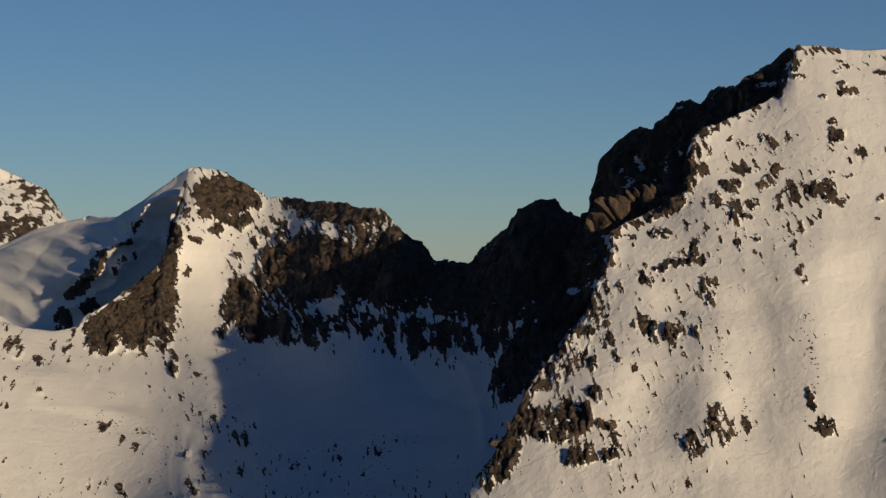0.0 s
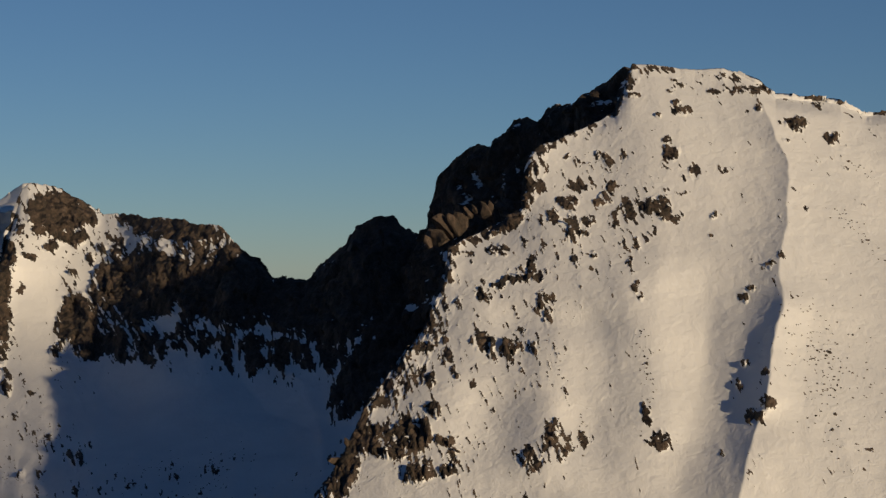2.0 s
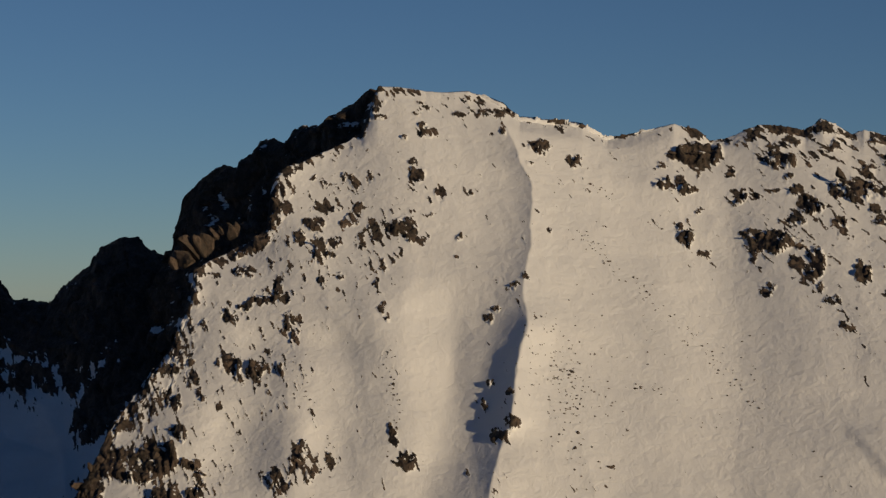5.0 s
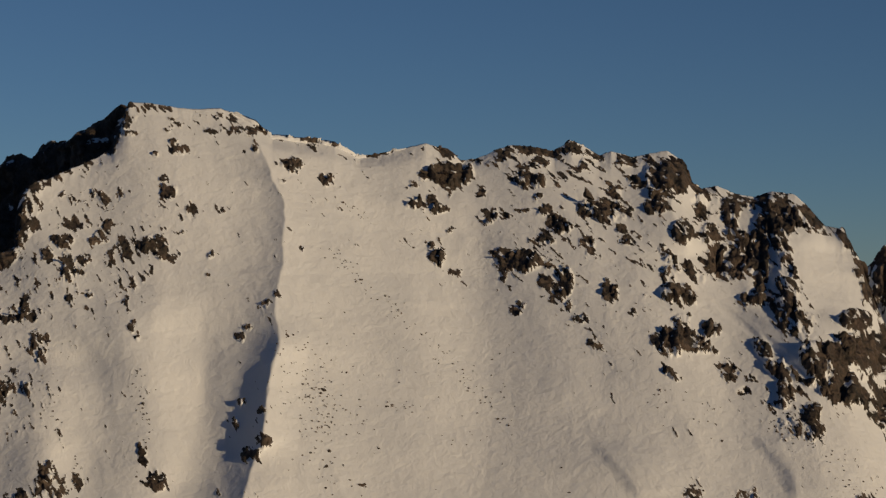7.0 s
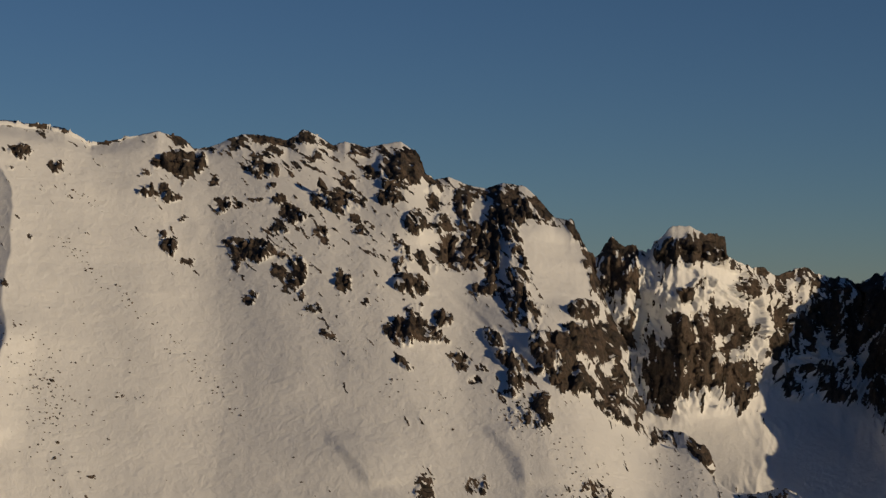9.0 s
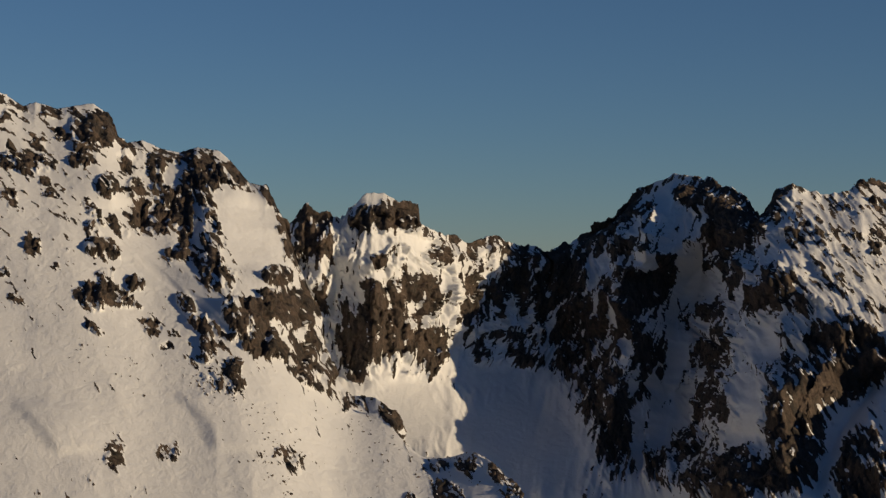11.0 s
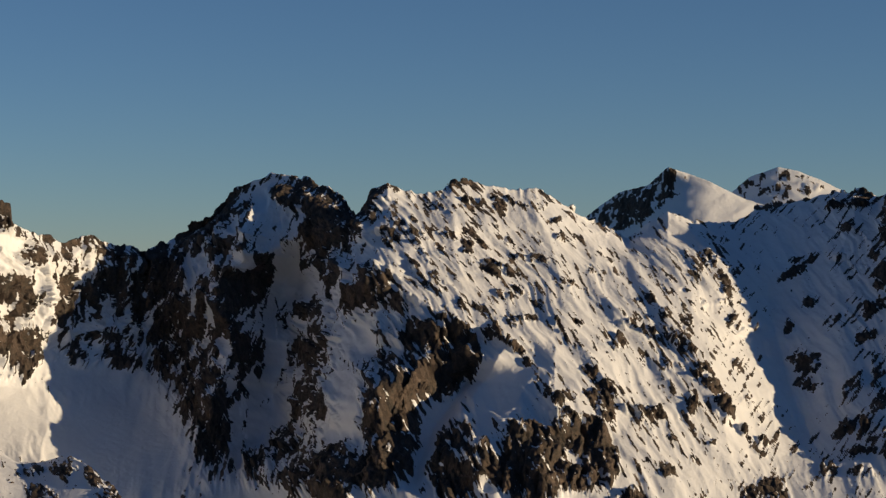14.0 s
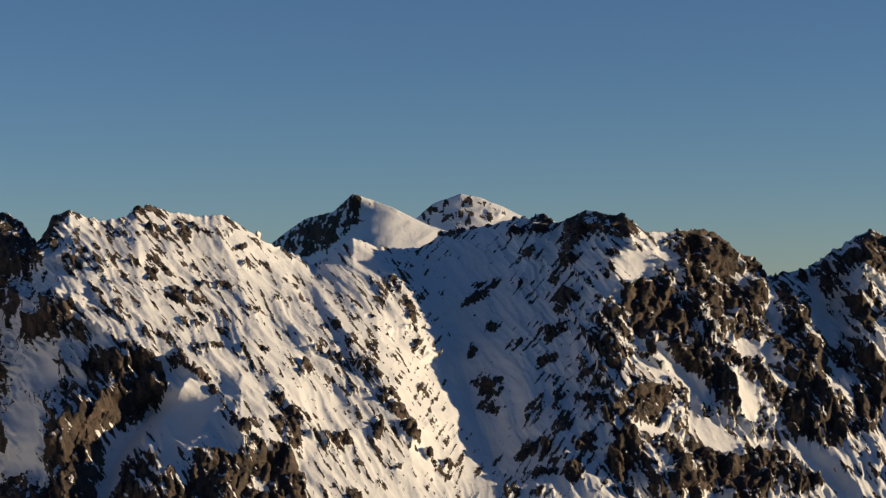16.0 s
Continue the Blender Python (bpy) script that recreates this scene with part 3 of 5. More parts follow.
MAIN_SPURS_C = [
    ([(23.72, -79.0), (24.38, -94.4), (24.87, -112.1)], 2.6, 11, 44),
    ([(28.3, -75.3), (28.95, -92.4), (29.44, -113.2)], 2.9, 11, 40),
    ([(28.25, 55.7), (28.35, 22.0), (28.52, -9.2)], -10, 14, 14),
    ([(25.7, 112.7), (25.79, 71.8), (26.2, 33.7)], 10, 40, 30),
    ([(28.8, 82.7), (28.97, 42.9), (29.14, -5.4), (29.8, -34.9), (30.78, -66.2)], 13, 40, 50),
    ([(31.1, 43.4), (31.27, 10.5), (31.02, -20.7), (31.44, -50.1)], 10, 40, 30),
    ([(30.2, 52.0), (30.28, 22.4), (30.12, -13.0)], -6, 45, 45),
    ([(18.2, 81.5), (19.5, 27.1), (20.96, -25.6), (21.93, -59.6)], -5, 80, 80)]
MAIN_SPURS = MAIN_SPURS_A + MAIN_SPURS_B + MAIN_SPURS_C
# ---- the middle of the ridge: dark peak, couloirs, the sunlit face and its buttresses
EAST_SPURS_TOWER = [
    ([(33.6, 56.2), (33.69, 9.2), (33.7, -48.8), (33.54, -90.8)], 16, 40, 45),
    ([(32.08, 41.7), (32.17, -0.2), (32.33, -31.5)], 10, 25, 25),
    ([(32.65, 8.6), (32.49, -40.1), (32.74, -82.3), (33.22, -102.7)], -12, 22, 30),
    ([(36.03, 23.5), (35.95, -23.2), (35.8, -67.8)], 14, 50, 30)]
EAST_SPURS_PEAK = [
    ([(42.47, 74.5), (41.85, 45.0), (41.79, 25.2), (41.58, 5.7), (41.04, -13.8), (40.98, -42.6), (41.37, -61.0), (41.15, -79.5), (40.86, -106.5), (40.54, -138.9), (40.21, -162.1)], 68, 60, 50),
    ([(44.44, 24.4), (43.54, 5.8), (43.17, -22.5), (42.98, -59.3), (42.66, -90.8), (42.33, -120.3), (41.85, -150.9), (41.61, -173.1)], -40, 50, 50),
    ([(43.86, 64.4), (43.59, 44.1), (43.13, 10.6)], 14, 26, 26)]
EAST_SPURS_A = [
    ([(45.14, 54.3), (45.09, 24.0), (45.75, 1.3), (46.56, -22.5), (47.21, -37.0), (48.03, -53.2), (48.64, -63.8)], 31, 66, 210),
    ([(45.09, 24.0), (44.48, -12.5), (44.2, -48.4), (43.96, -83.0), (44.1, -106.2), (43.81, -133.1)], 48, 50, 46),
    ([(45.18, -7.7), (45.69, -42.1), (45.76, -64.5)], 11, 26, 24),
    ([(47.18, -37.1), (47.15, -61.4), (46.93, -84.7), (46.7, -101.7)], 14, 60, 40)]
EAST_SPURS_B = [
    ([(45.84, -70.4), (45.7, -101.3), (45.7, -130.1), (45.48, -160.8)], 28, 60, 34),
    ([(44.59, -119.1), (44.3, -141.2), (44.01, -168.8)], 20, 40, 30),
    ([(48.64, -65.7), (47.9, -88.0), (47.1, -114.0), (46.61, -138.8), (46.42, -162.3)], -42, 46, 46),
    ([(48.99, -32.7), (49.15, -59.8), (48.4, -87.9), (47.9, -106.4), (47.1, -131.4), (46.62, -158.7)], 29, 44, 120),
    ([(50.25, -82.0), (50.76, -105.9), (50.69, -123.3)], 10, 22, 40)]
EAST_SPURS_C = [
    ([(49.78, 60.1), (50.43, 15.4), (50.78, -20.0), (51.11, -53.1)], 8.6, 26, 70),
    ([(51.54, 27.7), (51.73, 2.0), (52.18, -28.6), (52.34, -53.4)], 9, 22, 60),
    ([(52.67, 2.1), (53.16, -16.0), (53.81, -38.0), (54.37, -55.2), (54.77, -80.3), (55.26, -101.1), (55.66, -121.4)], 13, 34, 60),
    ([(51.37, -53.7), (51.67, -73.7), (52.35, -93.4), (53.32, -111.5)], 9, 24, 50),
    ([(50.88, -49.5), (50.48, -69.3), (50.64, -99.4), (51.05, -117.8)], 9, 26, 50),
    ([(54.13, 26.1), (54.61, -2.4), (55.58, -29.9), (55.9, -56.4)], 9, 22, 60)]
EAST_SPURS_D = [
    ([(56.54, 2.3), (56.73, -39.1), (57.09, -74.0), (57.52, -107.0), (58.15, -137.7), (58.91, -166.4)], -30, 60, 55),
    ([(59.13, 58.5), (58.96, 33.1), (58.57, 1.9)], 10, 30, 20),
    ([(60.95, 58.6), (61.35, 32.1), (61.43, 8.4), (61.01, -19.4), (61.25, -46.5), (61.7, -76.9), (61.16, -93.7), (61.31, -118.0), (61.63, -141.6)], 23, 80, 60),
    ([(63.3, 50.6), (63.37, 8.2), (64.0, -34.0), (64.63, -74.7), (65.33, -121.9)], 20, 42, 40),
    ([(66.41, 12.9), (66.59, -21.2), (66.9, -58.6), (67.49, -85.6), (67.82, -115.5)], 24, 60, 24)]
EAST_SPURS_E = [
    ([(67.71, -2.1), (67.82, -40.3), (67.99, -85.6)], -20, 26, 30),
    ([(68.63, 48.1), (68.33, -2.2), (68.45, -40.4), (68.74, -85.7)], 24, 46, 40),
    ([(64.98, 17.9), (65.29, -20.7), (65.6, -57.8), (66.22, -102.1)], 18, 40, 34),
    ([(62.04, -118.3), (62.84, -138.9), (63.48, -155.3)], 14, 40, 40)]
EAST_SPURS = EAST_SPURS_TOWER + EAST_SPURS_PEAK + EAST_SPURS_A + EAST_SPURS_B + EAST_SPURS_C + EAST_SPURS_D + EAST_SPURS_E
# ---- outcrops (bearing, height, half width, half height, lean); patches with more or less rock (the same, amount) ----
CIRQUE_PATCHES_DARK = [
    (-4.55, -79.5, 5.6, 13.4, 0, 2.3), (-3.9, -78.9, 7.1, 14.2, 0, 2.4), (-3.33, -76.7, 4.8, 10.7, 0, 2.2), (-2.19, -67.2, 3.7, 13.7, 0, 2.1), (-1.5, -79.0, 4.7, 13.4, 0, 2.3), (-0.75, -79.2, 7.7, 14.3, 0, 2.4), (0.1, -81.3, 6.6, 14.2, 0, 2.4), (0.84, -76.6, 4.5, 12.0, 0, 2.2), (1.41, -77.9, 6.9, 10.9, 0, 2.3), (-5.37, -81.9, 12.5, 6.8, 0, 2.3),
    (-1.05, 10.9, 24.0, 25.1, -45, 2.2), (0.1, -16.4, 29.3, 7.5, 0, 2.0), (1.98, 21.1, 31.3, 18.8, 45, 2.2), (3.04, 40.9, 21.7, 11.4, 0, 2.2), (3.7, -81.9, 28.5, 33.2, 40, 2.4), (2.39, -100.8, 28.4, 11.3, 45, 2.3)]
CIRQUE_PATCHES_A = [
    (-6.26, 62.3, 28.0, 24.9, -10, 2.8), (-5.62, 62.4, 18.6, 15.5, -30, 2.2), (-6.91, 62.3, 11.2, 21.8, 0, 2.4),
    (-5.94, 33.6, 18.4, 5.5, 0, 2.0), (-6.5, 24.2, 8.6, 4.9, 0, 1.9), (-4.32, 55.1, 18.3, 8.5, -15, 1.9),
    (-3.83, 47.7, 17.8, 11.9, 0, 2.0), (-4.31, 5.6, 22.4, 13.0, -40, 1.8), (-4.8, -12.4, 17.7, 14.8, 0, 1.8),
    (-2.85, 40.3, 34.3, 12.6, -8, 2.3), (-5.77, -53.7, 23.4, 26.3, 0, 2.6), (-6.58, -56.9, 11.7, 7.0, 0, 2.1),
    (-6.42, -78.8, 9.2, 10.3, 0, 1.9), (-8.35, -54.7, 26.9, 35.8, 0, 2.6), (-9.31, -71.8, 35.4, 19.5, 20, 2.5)]
CIRQUE_PATCHES_B = [
    (-9.79, -93.5, 17.4, 11.6, 0, 2.2), (-8.83, -88.5, 14.6, 14.6, 0, 2.2), (-7.87, -18.9, 9.7, 30.3, 0, 2.0),
    (-7.71, 11.7, 11.0, 18.4, 0, 1.9), (-8.03, -88.2, 8.7, 11.6, 0, 1.8), (-7.79, -108.5, 4.5, 12.4, 0, 1.8),
    (-3.66, -17.7, 62.6, 35.5, 0, 2.2), (-1.37, -16.7, 59.3, 34.9, 0, 2.4), (1.08, -26.5, 67.5, 35.0, 0, 2.6),
    (3.04, 5.2, 40.7, 40.7, 0, 2.6), (3.53, -44.8, 29.5, 29.5, 0, 2.5), (2.56, -78.3, 33.8, 12.1, 40, 2.3),
    (-3.66, -67.1, 38.4, 13.7, 0, 1.2), (-5.12, -75.2, 22.7, 10.2, 0, 2.0), (-0.72, -73.4, 13.4, 14.4, 0, 1.2)]
CIRQUE_PATCHES_C = [
    (-2.52, -65.1, 31.9, 9.6, 0, 0.9), (0.27, -77.3, 30.4, 11.1, 0, 1.1), (1.9, -101.7, 20.0, 5.7, 40, 2.3),
    (-1.53, -81.4, 6.2, 5.2, 0, 1.8), (-3.17, -51.4, 14.2, 9.8, 15, -2.8), (-2.91, -39.2, 4.9, 13.7, 0, -2.4),
    (-2.35, -134.4, 107.7, 38.2, 0, -2.8), (-6.99, -36.7, 25.1, 62.8, 8, -1.6), (-10.26, -163.7, 73.6, 42.1, 0, -1.4),
    (-4.31, 23.7, 8.3, 15.5, -30, -1.0)]
CIRQUE_PATCHES = CIRQUE_PATCHES_A + CIRQUE_PATCHES_B + CIRQUE_PATCHES_C
CIRQUE_ROCKS_PEAK = [
    (-7.15, 14.9, 6.1, 3.7, 0), (-5.9, -3.6, 6.0, 2.4, 20), (-7.87, 29.3, 8.7, 6.2, 30), (-7.06, -119.2, 5.5, 1.6, 0), (-5.37, 14.8, 4.8, 6.1, -20), (-4.72, 28.9, 12.1, 4.8, -35), (-3.91, -0.4, 4.6, 8.1, 0), (-7.39, -18.9, 3.6, 5.4, 0), (-5.13, 24.1, 7.3, 3.0, -30)]
CIRQUE_ROCKS_A = [
    (-9.78, -159.5, 6.3, 3.7, -25), (-9.38, -161.6, 7.4, 3.7, -20), (-9.22, -170.0, 6.2, 3.1, -30),
    (-8.82, -176.0, 6.2, 2.1, -30), (-8.42, -168.0, 7.2, 4.1, -30), (-12.23, -96.4, 14.2, 10.2, -30),
    (-11.52, -107.2, 7.9, 5.6, -10), (-10.81, -97.8, 4.6, 3.4, -40), (-11.55, -134.3, 4.3, 2.7, 0),
    (-7.74, -139.2, 3.2, 2.2, 0), (-6.98, -149.2, 10.3, 2.1, -25), (-6.49, -153.4, 6.1, 2.0, -25),
    (-5.85, -160.7, 6.8, 4.4, 0), (-5.76, -179.5, 6.4, 2.3, 0), (-10.17, -205.2, 4.0, 2.5, 0),
    (-9.22, -209.1, 5.9, 2.5, 0), (-7.14, -196.4, 6.4, 4.1, 0), (-1.86, -164.3, 9.2, 3.7, 25)]
CIRQUE_ROCKS_B = [
    (-3.0, -170.8, 3.7, 1.8, 0), (-3.16, -164.6, 5.6, 1.9, 20), (-10.97, -193.6, 2.5, 2.0, 0),
    (-7.3, -178.5, 2.9, 2.0, 0), (-6.81, -176.2, 2.9, 1.9, 0), (-5.52, -153.0, 4.0, 2.0, 0),
    (-2.34, -180.1, 4.0, 1.8, 30), (-1.37, -156.3, 4.7, 1.4, 15), (-4.3, -176.3, 3.7, 1.4, 0)]
CIRQUE_ROCKS = CIRQUE_ROCKS_PEAK + CIRQUE_ROCKS_A + CIRQUE_ROCKS_B
SPIRES_PATCHES = [
    (5.97, 72.1, 18, 6, -30, -0.5), (4.91, 49.2, 14.8, 14.8, 0, 0.6), (9.34, 133.2, 5.4, 5.4, 0, -0.8),]
LEFT_SHOULDER_PATCHES = [
    (-9.87, -21.9, 35.1, 8.4, 48, 2.0), (-10.42, -50.0, 21.1, 9.8, 30, 1.7), (-10.74, -87.3, 15.2, 18.0, 0, 1.7), (-10.03, -69.6, 9.6, 13.7, -20, 1.5), (-8.83, 20.1, 34.6, 4.8, 45, 1.2), (-8.99, -14.5, 27.4, 5.5, 40, 1.1)]
FAR_PATCHES = [
    (-12.32, 45.2, 72, 30, 15, 0.9), (-11.53, 127, 50.1, 31.3, 0, 0.4),]
MAIN_ROCKS_A = [
    (10.19, 142.1, 3.4, 4.2, 0), (10.14, 129.4, 4.2, 1.7, 0), (11.45, 143.5, 2.1, 2.1, 0),
    (11.58, 138.9, 2.5, 1.7, 0), (11.37, 132.4, 2.1, 2.5, 0), (11.65, 116, 5.8, 3.3, 0),
    (11.45, 121.2, 2.5, 2.5, 0), (10.88, 115, 2.1, 1.2, 0), (12.68, 147, 4.3, 2.6, 0),
    (12.57, 134, 5.1, 3.4, 0), (13.25, 134.7, 11.9, 3.8, 0), (12.84, 137.7, 4.2, 3.4, 0),
    (13.83, 136.7, 6, 2.6, 0), (13.66, 120.6, 2.9, 2.1, 0), (11.29, 84.4, 7.3, 6.1, 0),
    (11.12, 95, 3.3, 2, 0), (9.9, 82.5, 3.6, 3.2, 0), (9.41, 78.8, 4.1, 8.9, 20)]
MAIN_ROCKS_B = [
    (9.16, 83.6, 2.4, 3.3, 0), (8.27, 82, 3.3, 1.2, 0), (10.52, 89.2, 1.6, 1.6, 0),
    (11.91, 69.7, 4, 8.8, 0), (12.68, 71.4, 2.4, 2.4, 0), (8.67, 58, 9.6, 3.2, 0),
    (9.57, 60.6, 3.2, 3.2, 0), (9.37, 49.4, 7.1, 4.3, 0), (8.35, 47, 7.1, 5.5, 0),
    (7.94, 37.3, 4.7, 5.5, 0), (8.43, 28.9, 3.9, 11.6, 0), (8.84, 33, 7, 2.3, 0),
    (8.76, 25.3, 3.1, 3.1, 0), (9.98, 48.7, 3.9, 6.3, 0), (10.01, 37, 3.9, 7, 0),
    (10.47, 47, 4.7, 4.7, 0), (10.88, 45.3, 5.5, 6.2, 0), (11.2, 39, 3.9, 6.2, 0)]
MAIN_ROCKS_C = [
    (11.53, 35.9, 3.1, 3.9, 0), (11.58, 52.1, 3.9, 1.6, 0), (10.22, 17.1, 3, 4.6, 0),
    (12.43, 36.6, 3.1, 3.1, 0), (8.92, 11.1, 6.1, 2.7, 0), (10.03, 4.8, 3, 1.5, 0),
    (8.59, 4.2, 1.5, 2.3, 0), (12.4, 20.6, 1.5, 1.1, 0), (7.54, 87.2, 4.9, 4.9, 0),
    (7.05, 19.1, 3.9, 2.7, 0), (6.25, 12.6, 5.4, 3.1, 0), (5.77, -18.3, 4.5, 5.7, 0),
    (6.81, -7.7, 10.6, 3.4, 0), (7.22, 0, 3, 5.7, 0), (7.46, -5.5, 3, 4.5, 0),
    (7.7, -20.1, 3.7, 5.9, 0), (7.78, -28.8, 2.2, 5.1, 0), (10.3, -9.2, 2.2, 3.7, 0)]
MAIN_ROCKS_D = [
    (10.38, -16.6, 1.5, 2.9, 0), (5.8, -46.8, 5.1, 4.4, 0), (6.01, -53.9, 2.9, 3.6, 0),
    (6.73, -49.9, 5.8, 5.1, 0), (6.65, -57, 2.2, 3.6, 0), (7.3, -48.1, 2.9, 3.6, 0),
    (6.89, -39.7, 2.9, 2.9, 0), (5.44, 9.6, 5.5, 2.3, 0), (6.08, 25, 5.5, 2.8, 0),
    (6.73, 35.6, 4, 2.4, 0), (6.33, 30.3, 4, 2, 0), (4.89, -55.5, 4.4, 5.1, 0),
    (4.77, -46.9, 2.9, 4.4, 0), (5.13, -67.3, 2.2, 3.6, 0), (5.53, -73.3, 2.8, 1.8, 0),
    (3.85, -67.4, 5.1, 4.3, 0), (4.17, -50.8, 5.2, 3.7, 0), (4.41, -42, 3.7, 4.5, 0)]
MAIN_ROCKS_E = [
    (4.25, -68.9, 3.6, 5, 0), (2.91, -104.1, 11.2, 8.7, 0), (3.78, -102.2, 8.7, 12.1, 0),
    (4.25, -84.9, 4.9, 4.9, 0), (4.73, -102, 6.9, 4.1, 0), (4.97, -110.8, 4.1, 6.1, 0),
    (4.02, -116.9, 6.8, 4.8, 0), (2.2, -105.9, 8.8, 8.8, 0), (1.81, -115.5, 8.7, 7, 0),
    (7.79, -102.6, 7.5, 8.8, 0), (7.38, -113.2, 6.7, 6.7, 0), (8.11, -108.8, 3.4, 5, 0),
    (10.87, -99, 6.1, 4.7, 0), (10.55, -101, 2.7, 2.7, 0), (10.55, -85, 2.7, 4.1, 0),
    (8.68, -99.7, 2, 4.8, 0), (7.87, -92, 2.1, 3.4, 0), (13.33, -19.9, 2.2, 3.3, 0)]
MAIN_ROCKS_F = [
    (13.32, -58.2, 3.2, 1.8, 0), (13.73, -88.9, 3.4, 2.7, 0), (13.57, -13.5, 3, 2.2, 0),
    (14.23, 9.4, 2.3, 3, 0), (13.98, 3.4, 3, 1.9, 0), (13.24, -72.9, 1.7, 3.5, 0),
    (13.98, -63.5, 2.1, 2.1, 0), (14.02, -80.6, 2.8, 3.4, 0), (14.81, 110.3, 7.6, 5.5, 0),
    (15.06, 106.5, 4.2, 2.5, 0), (14.56, 92.8, 2.5, 1.6, 0), (15.79, 96.5, 5, 5, 0),
    (16.28, 92.4, 2.1, 1.7, 0), (15.47, 122.3, 6.8, 2.6, 0), (15.3, 128.4, 9.4, 2.1, 0),
    (16.04, 124.7, 4.3, 2.1, 0), (17.18, 116.2, 12.8, 2.1, 0), (19.3, 119.9, 10.7, 4.3, -25)]
MAIN_ROCKS_G = [
    (19.87, 113.4, 8.6, 4.3, -30), (18.46, 74, 4.9, 2.5, 0), (18.79, 79.7, 4.1, 2.5, 0),
    (19.11, 72.1, 6.5, 2.9, 0), (19.36, 86.6, 1.7, 4.1, 0), (20.34, 84.3, 4.1, 3.7, 0),
    (20.5, 66.6, 5.7, 4.1, 0), (19.36, 56.4, 2, 2.8, 0), (19.03, 36.7, 6.7, 5.5, 0),
    (18.87, 47.6, 3.2, 3.2, 0), (19.52, 25.9, 3.9, 1.9, 0), (18.29, 90.8, 2.5, 2.1, 0),
    (18.54, 95.5, 4.2, 3.3, 0), (18.95, 99.5, 11.7, 5, 0), (19.52, 96.6, 13.4, 7.5, 0),
    (21.07, 32.6, 9.4, 5.5, 0), (20.83, 36.5, 7.9, 3.9, 0), (21.48, 28.2, 4.7, 3.9, 0)]
MAIN_ROCKS_H = [
    (20.99, 22.6, 2.3, 3.9, 0), (21.32, 1.4, 3.8, 3, 0), (21.73, 46.8, 4, 2, 0),
    (22.06, 50.9, 3.2, 4, 0), (22.3, 47.2, 3.2, 3.2, 0), (22.47, 61.5, 8.9, 6, 0),
    (22.14, 70.7, 5.7, 3.3, 0), (21.65, 71.7, 4.9, 2, 0), (21.9, 79.6, 3.3, 2.1, 0),
    (22.14, 16.8, 3.8, 6.9, 0), (22.62, 14.5, 4.6, 9.6, -15), (22.79, 1.6, 3, 3.8, 0),
    (22.3, 30.5, 4.7, 3.1, 0), (23.2, 44.1, 4, 4, 0), (23.44, 38.4, 3.2, 2.8, 0),
    (23.53, 72.7, 12.3, 8.2, 0), (24.02, 83.5, 6.6, 8.3, 0), (23.2, 68.2, 5.7, 4.9, 0)]
MAIN_ROCKS_I = [
    (24.34, 57.5, 3.2, 3.2, 0), (24.42, 46.9, 2.8, 1.6, 0), (23.93, 9.8, 4.2, 7.6, 0),
    (23.93, 18.8, 1.9, 3.1, 0), (24.57, -2.3, 2.3, 2.3, 0), (23.11, -8.5, 6, 2.2, -35),
    (23.51, -24.7, 5.9, 5.1, -35), (24.83, 90.3, 8.3, 4.2, 0), (27.78, -51.1, 2.9, 2.9, 0),
    (29.61, -65.3, 5.7, 5, 0), (29.92, -75.2, 4.2, 2.8, 0), (20.92, 117, 7.7, 3.8, 0),
    (21.17, 122.9, 4.3, 2.6, 0), (21.65, 104.5, 4.2, 7.6, -35), (22.06, 111.8, 5.1, 5.9, 0),
    (22.88, 122, 7.7, 5.1, 0), (22.31, 119.1, 8.6, 4.3, 0), (23.37, 109.4, 3.4, 6.8, 0)]
MAIN_ROCKS_J = [
    (23.7, 116.6, 3.4, 2.6, 0), (26.34, -111.4, 6, 7.3, 0), (27.89, -110.4, 6.7, 4.7, 0),
    (31.23, -115.2, 6.1, 3.4, 0), (34.3, -97.6, 5.1, 14.6, 35), (29.76, -65.5, 5, 5, 0),
    (29.28, -73.8, 3.5, 2.8, 0), (28.87, -72.3, 2.8, 2.1, 0), (33.09, -91.7, 5.2, 3.3, 0),
    (33.41, -88.7, 3, 2.2, 0), (29.85, -75.2, 4.9, 2.1, -30), (31.32, -118, 6.1, 5.1, 0),
    (35.82, -137.8, 8.5, 6.8, 0), (36.46, -120.9, 10.4, 4.2, 0), (37.44, -127.2, 7.5, 4.8, -30),
    (37.68, -135.3, 6.7, 3.4, 0), (33.56, -140.6, 5, 2.7, 0), (34.85, -138.3, 3.4, 4.8, 0)]
MAIN_ROCKS_K = [
    (9.9, 133.7, 3.8, 5.9, 0), (10.02, 144.7, 3, 3.4, 0), (9.63, 118.4, 4.2, 3.4, 0),
    (9.02, 107.5, 5.9, 2.5, 0), (8.38, 99.6, 6.6, 2.1, 0), (7.61, 89, 5.7, 3.3, 0),
    (7.29, 76.1, 3.7, 5.7, 0), (7.2, 60.2, 3.6, 6.4, 0), (7.02, 44, 5.6, 3.6, 0),
    (4.92, 10.2, 3.5, 5, 0), (4.61, -11.4, 3.1, 5.8, 0), (4.35, -30, 3, 4.9, 0),
    (3.78, -48.8, 3.7, 3.3, 0), (3.29, -62.7, 3.7, 2.9, 0), (2.85, -75.8, 4.3, 3.6, 0),
    (2.53, -87.5, 3.9, 5, 0), (2.27, -100.4, 4.6, 4.9, 0)]
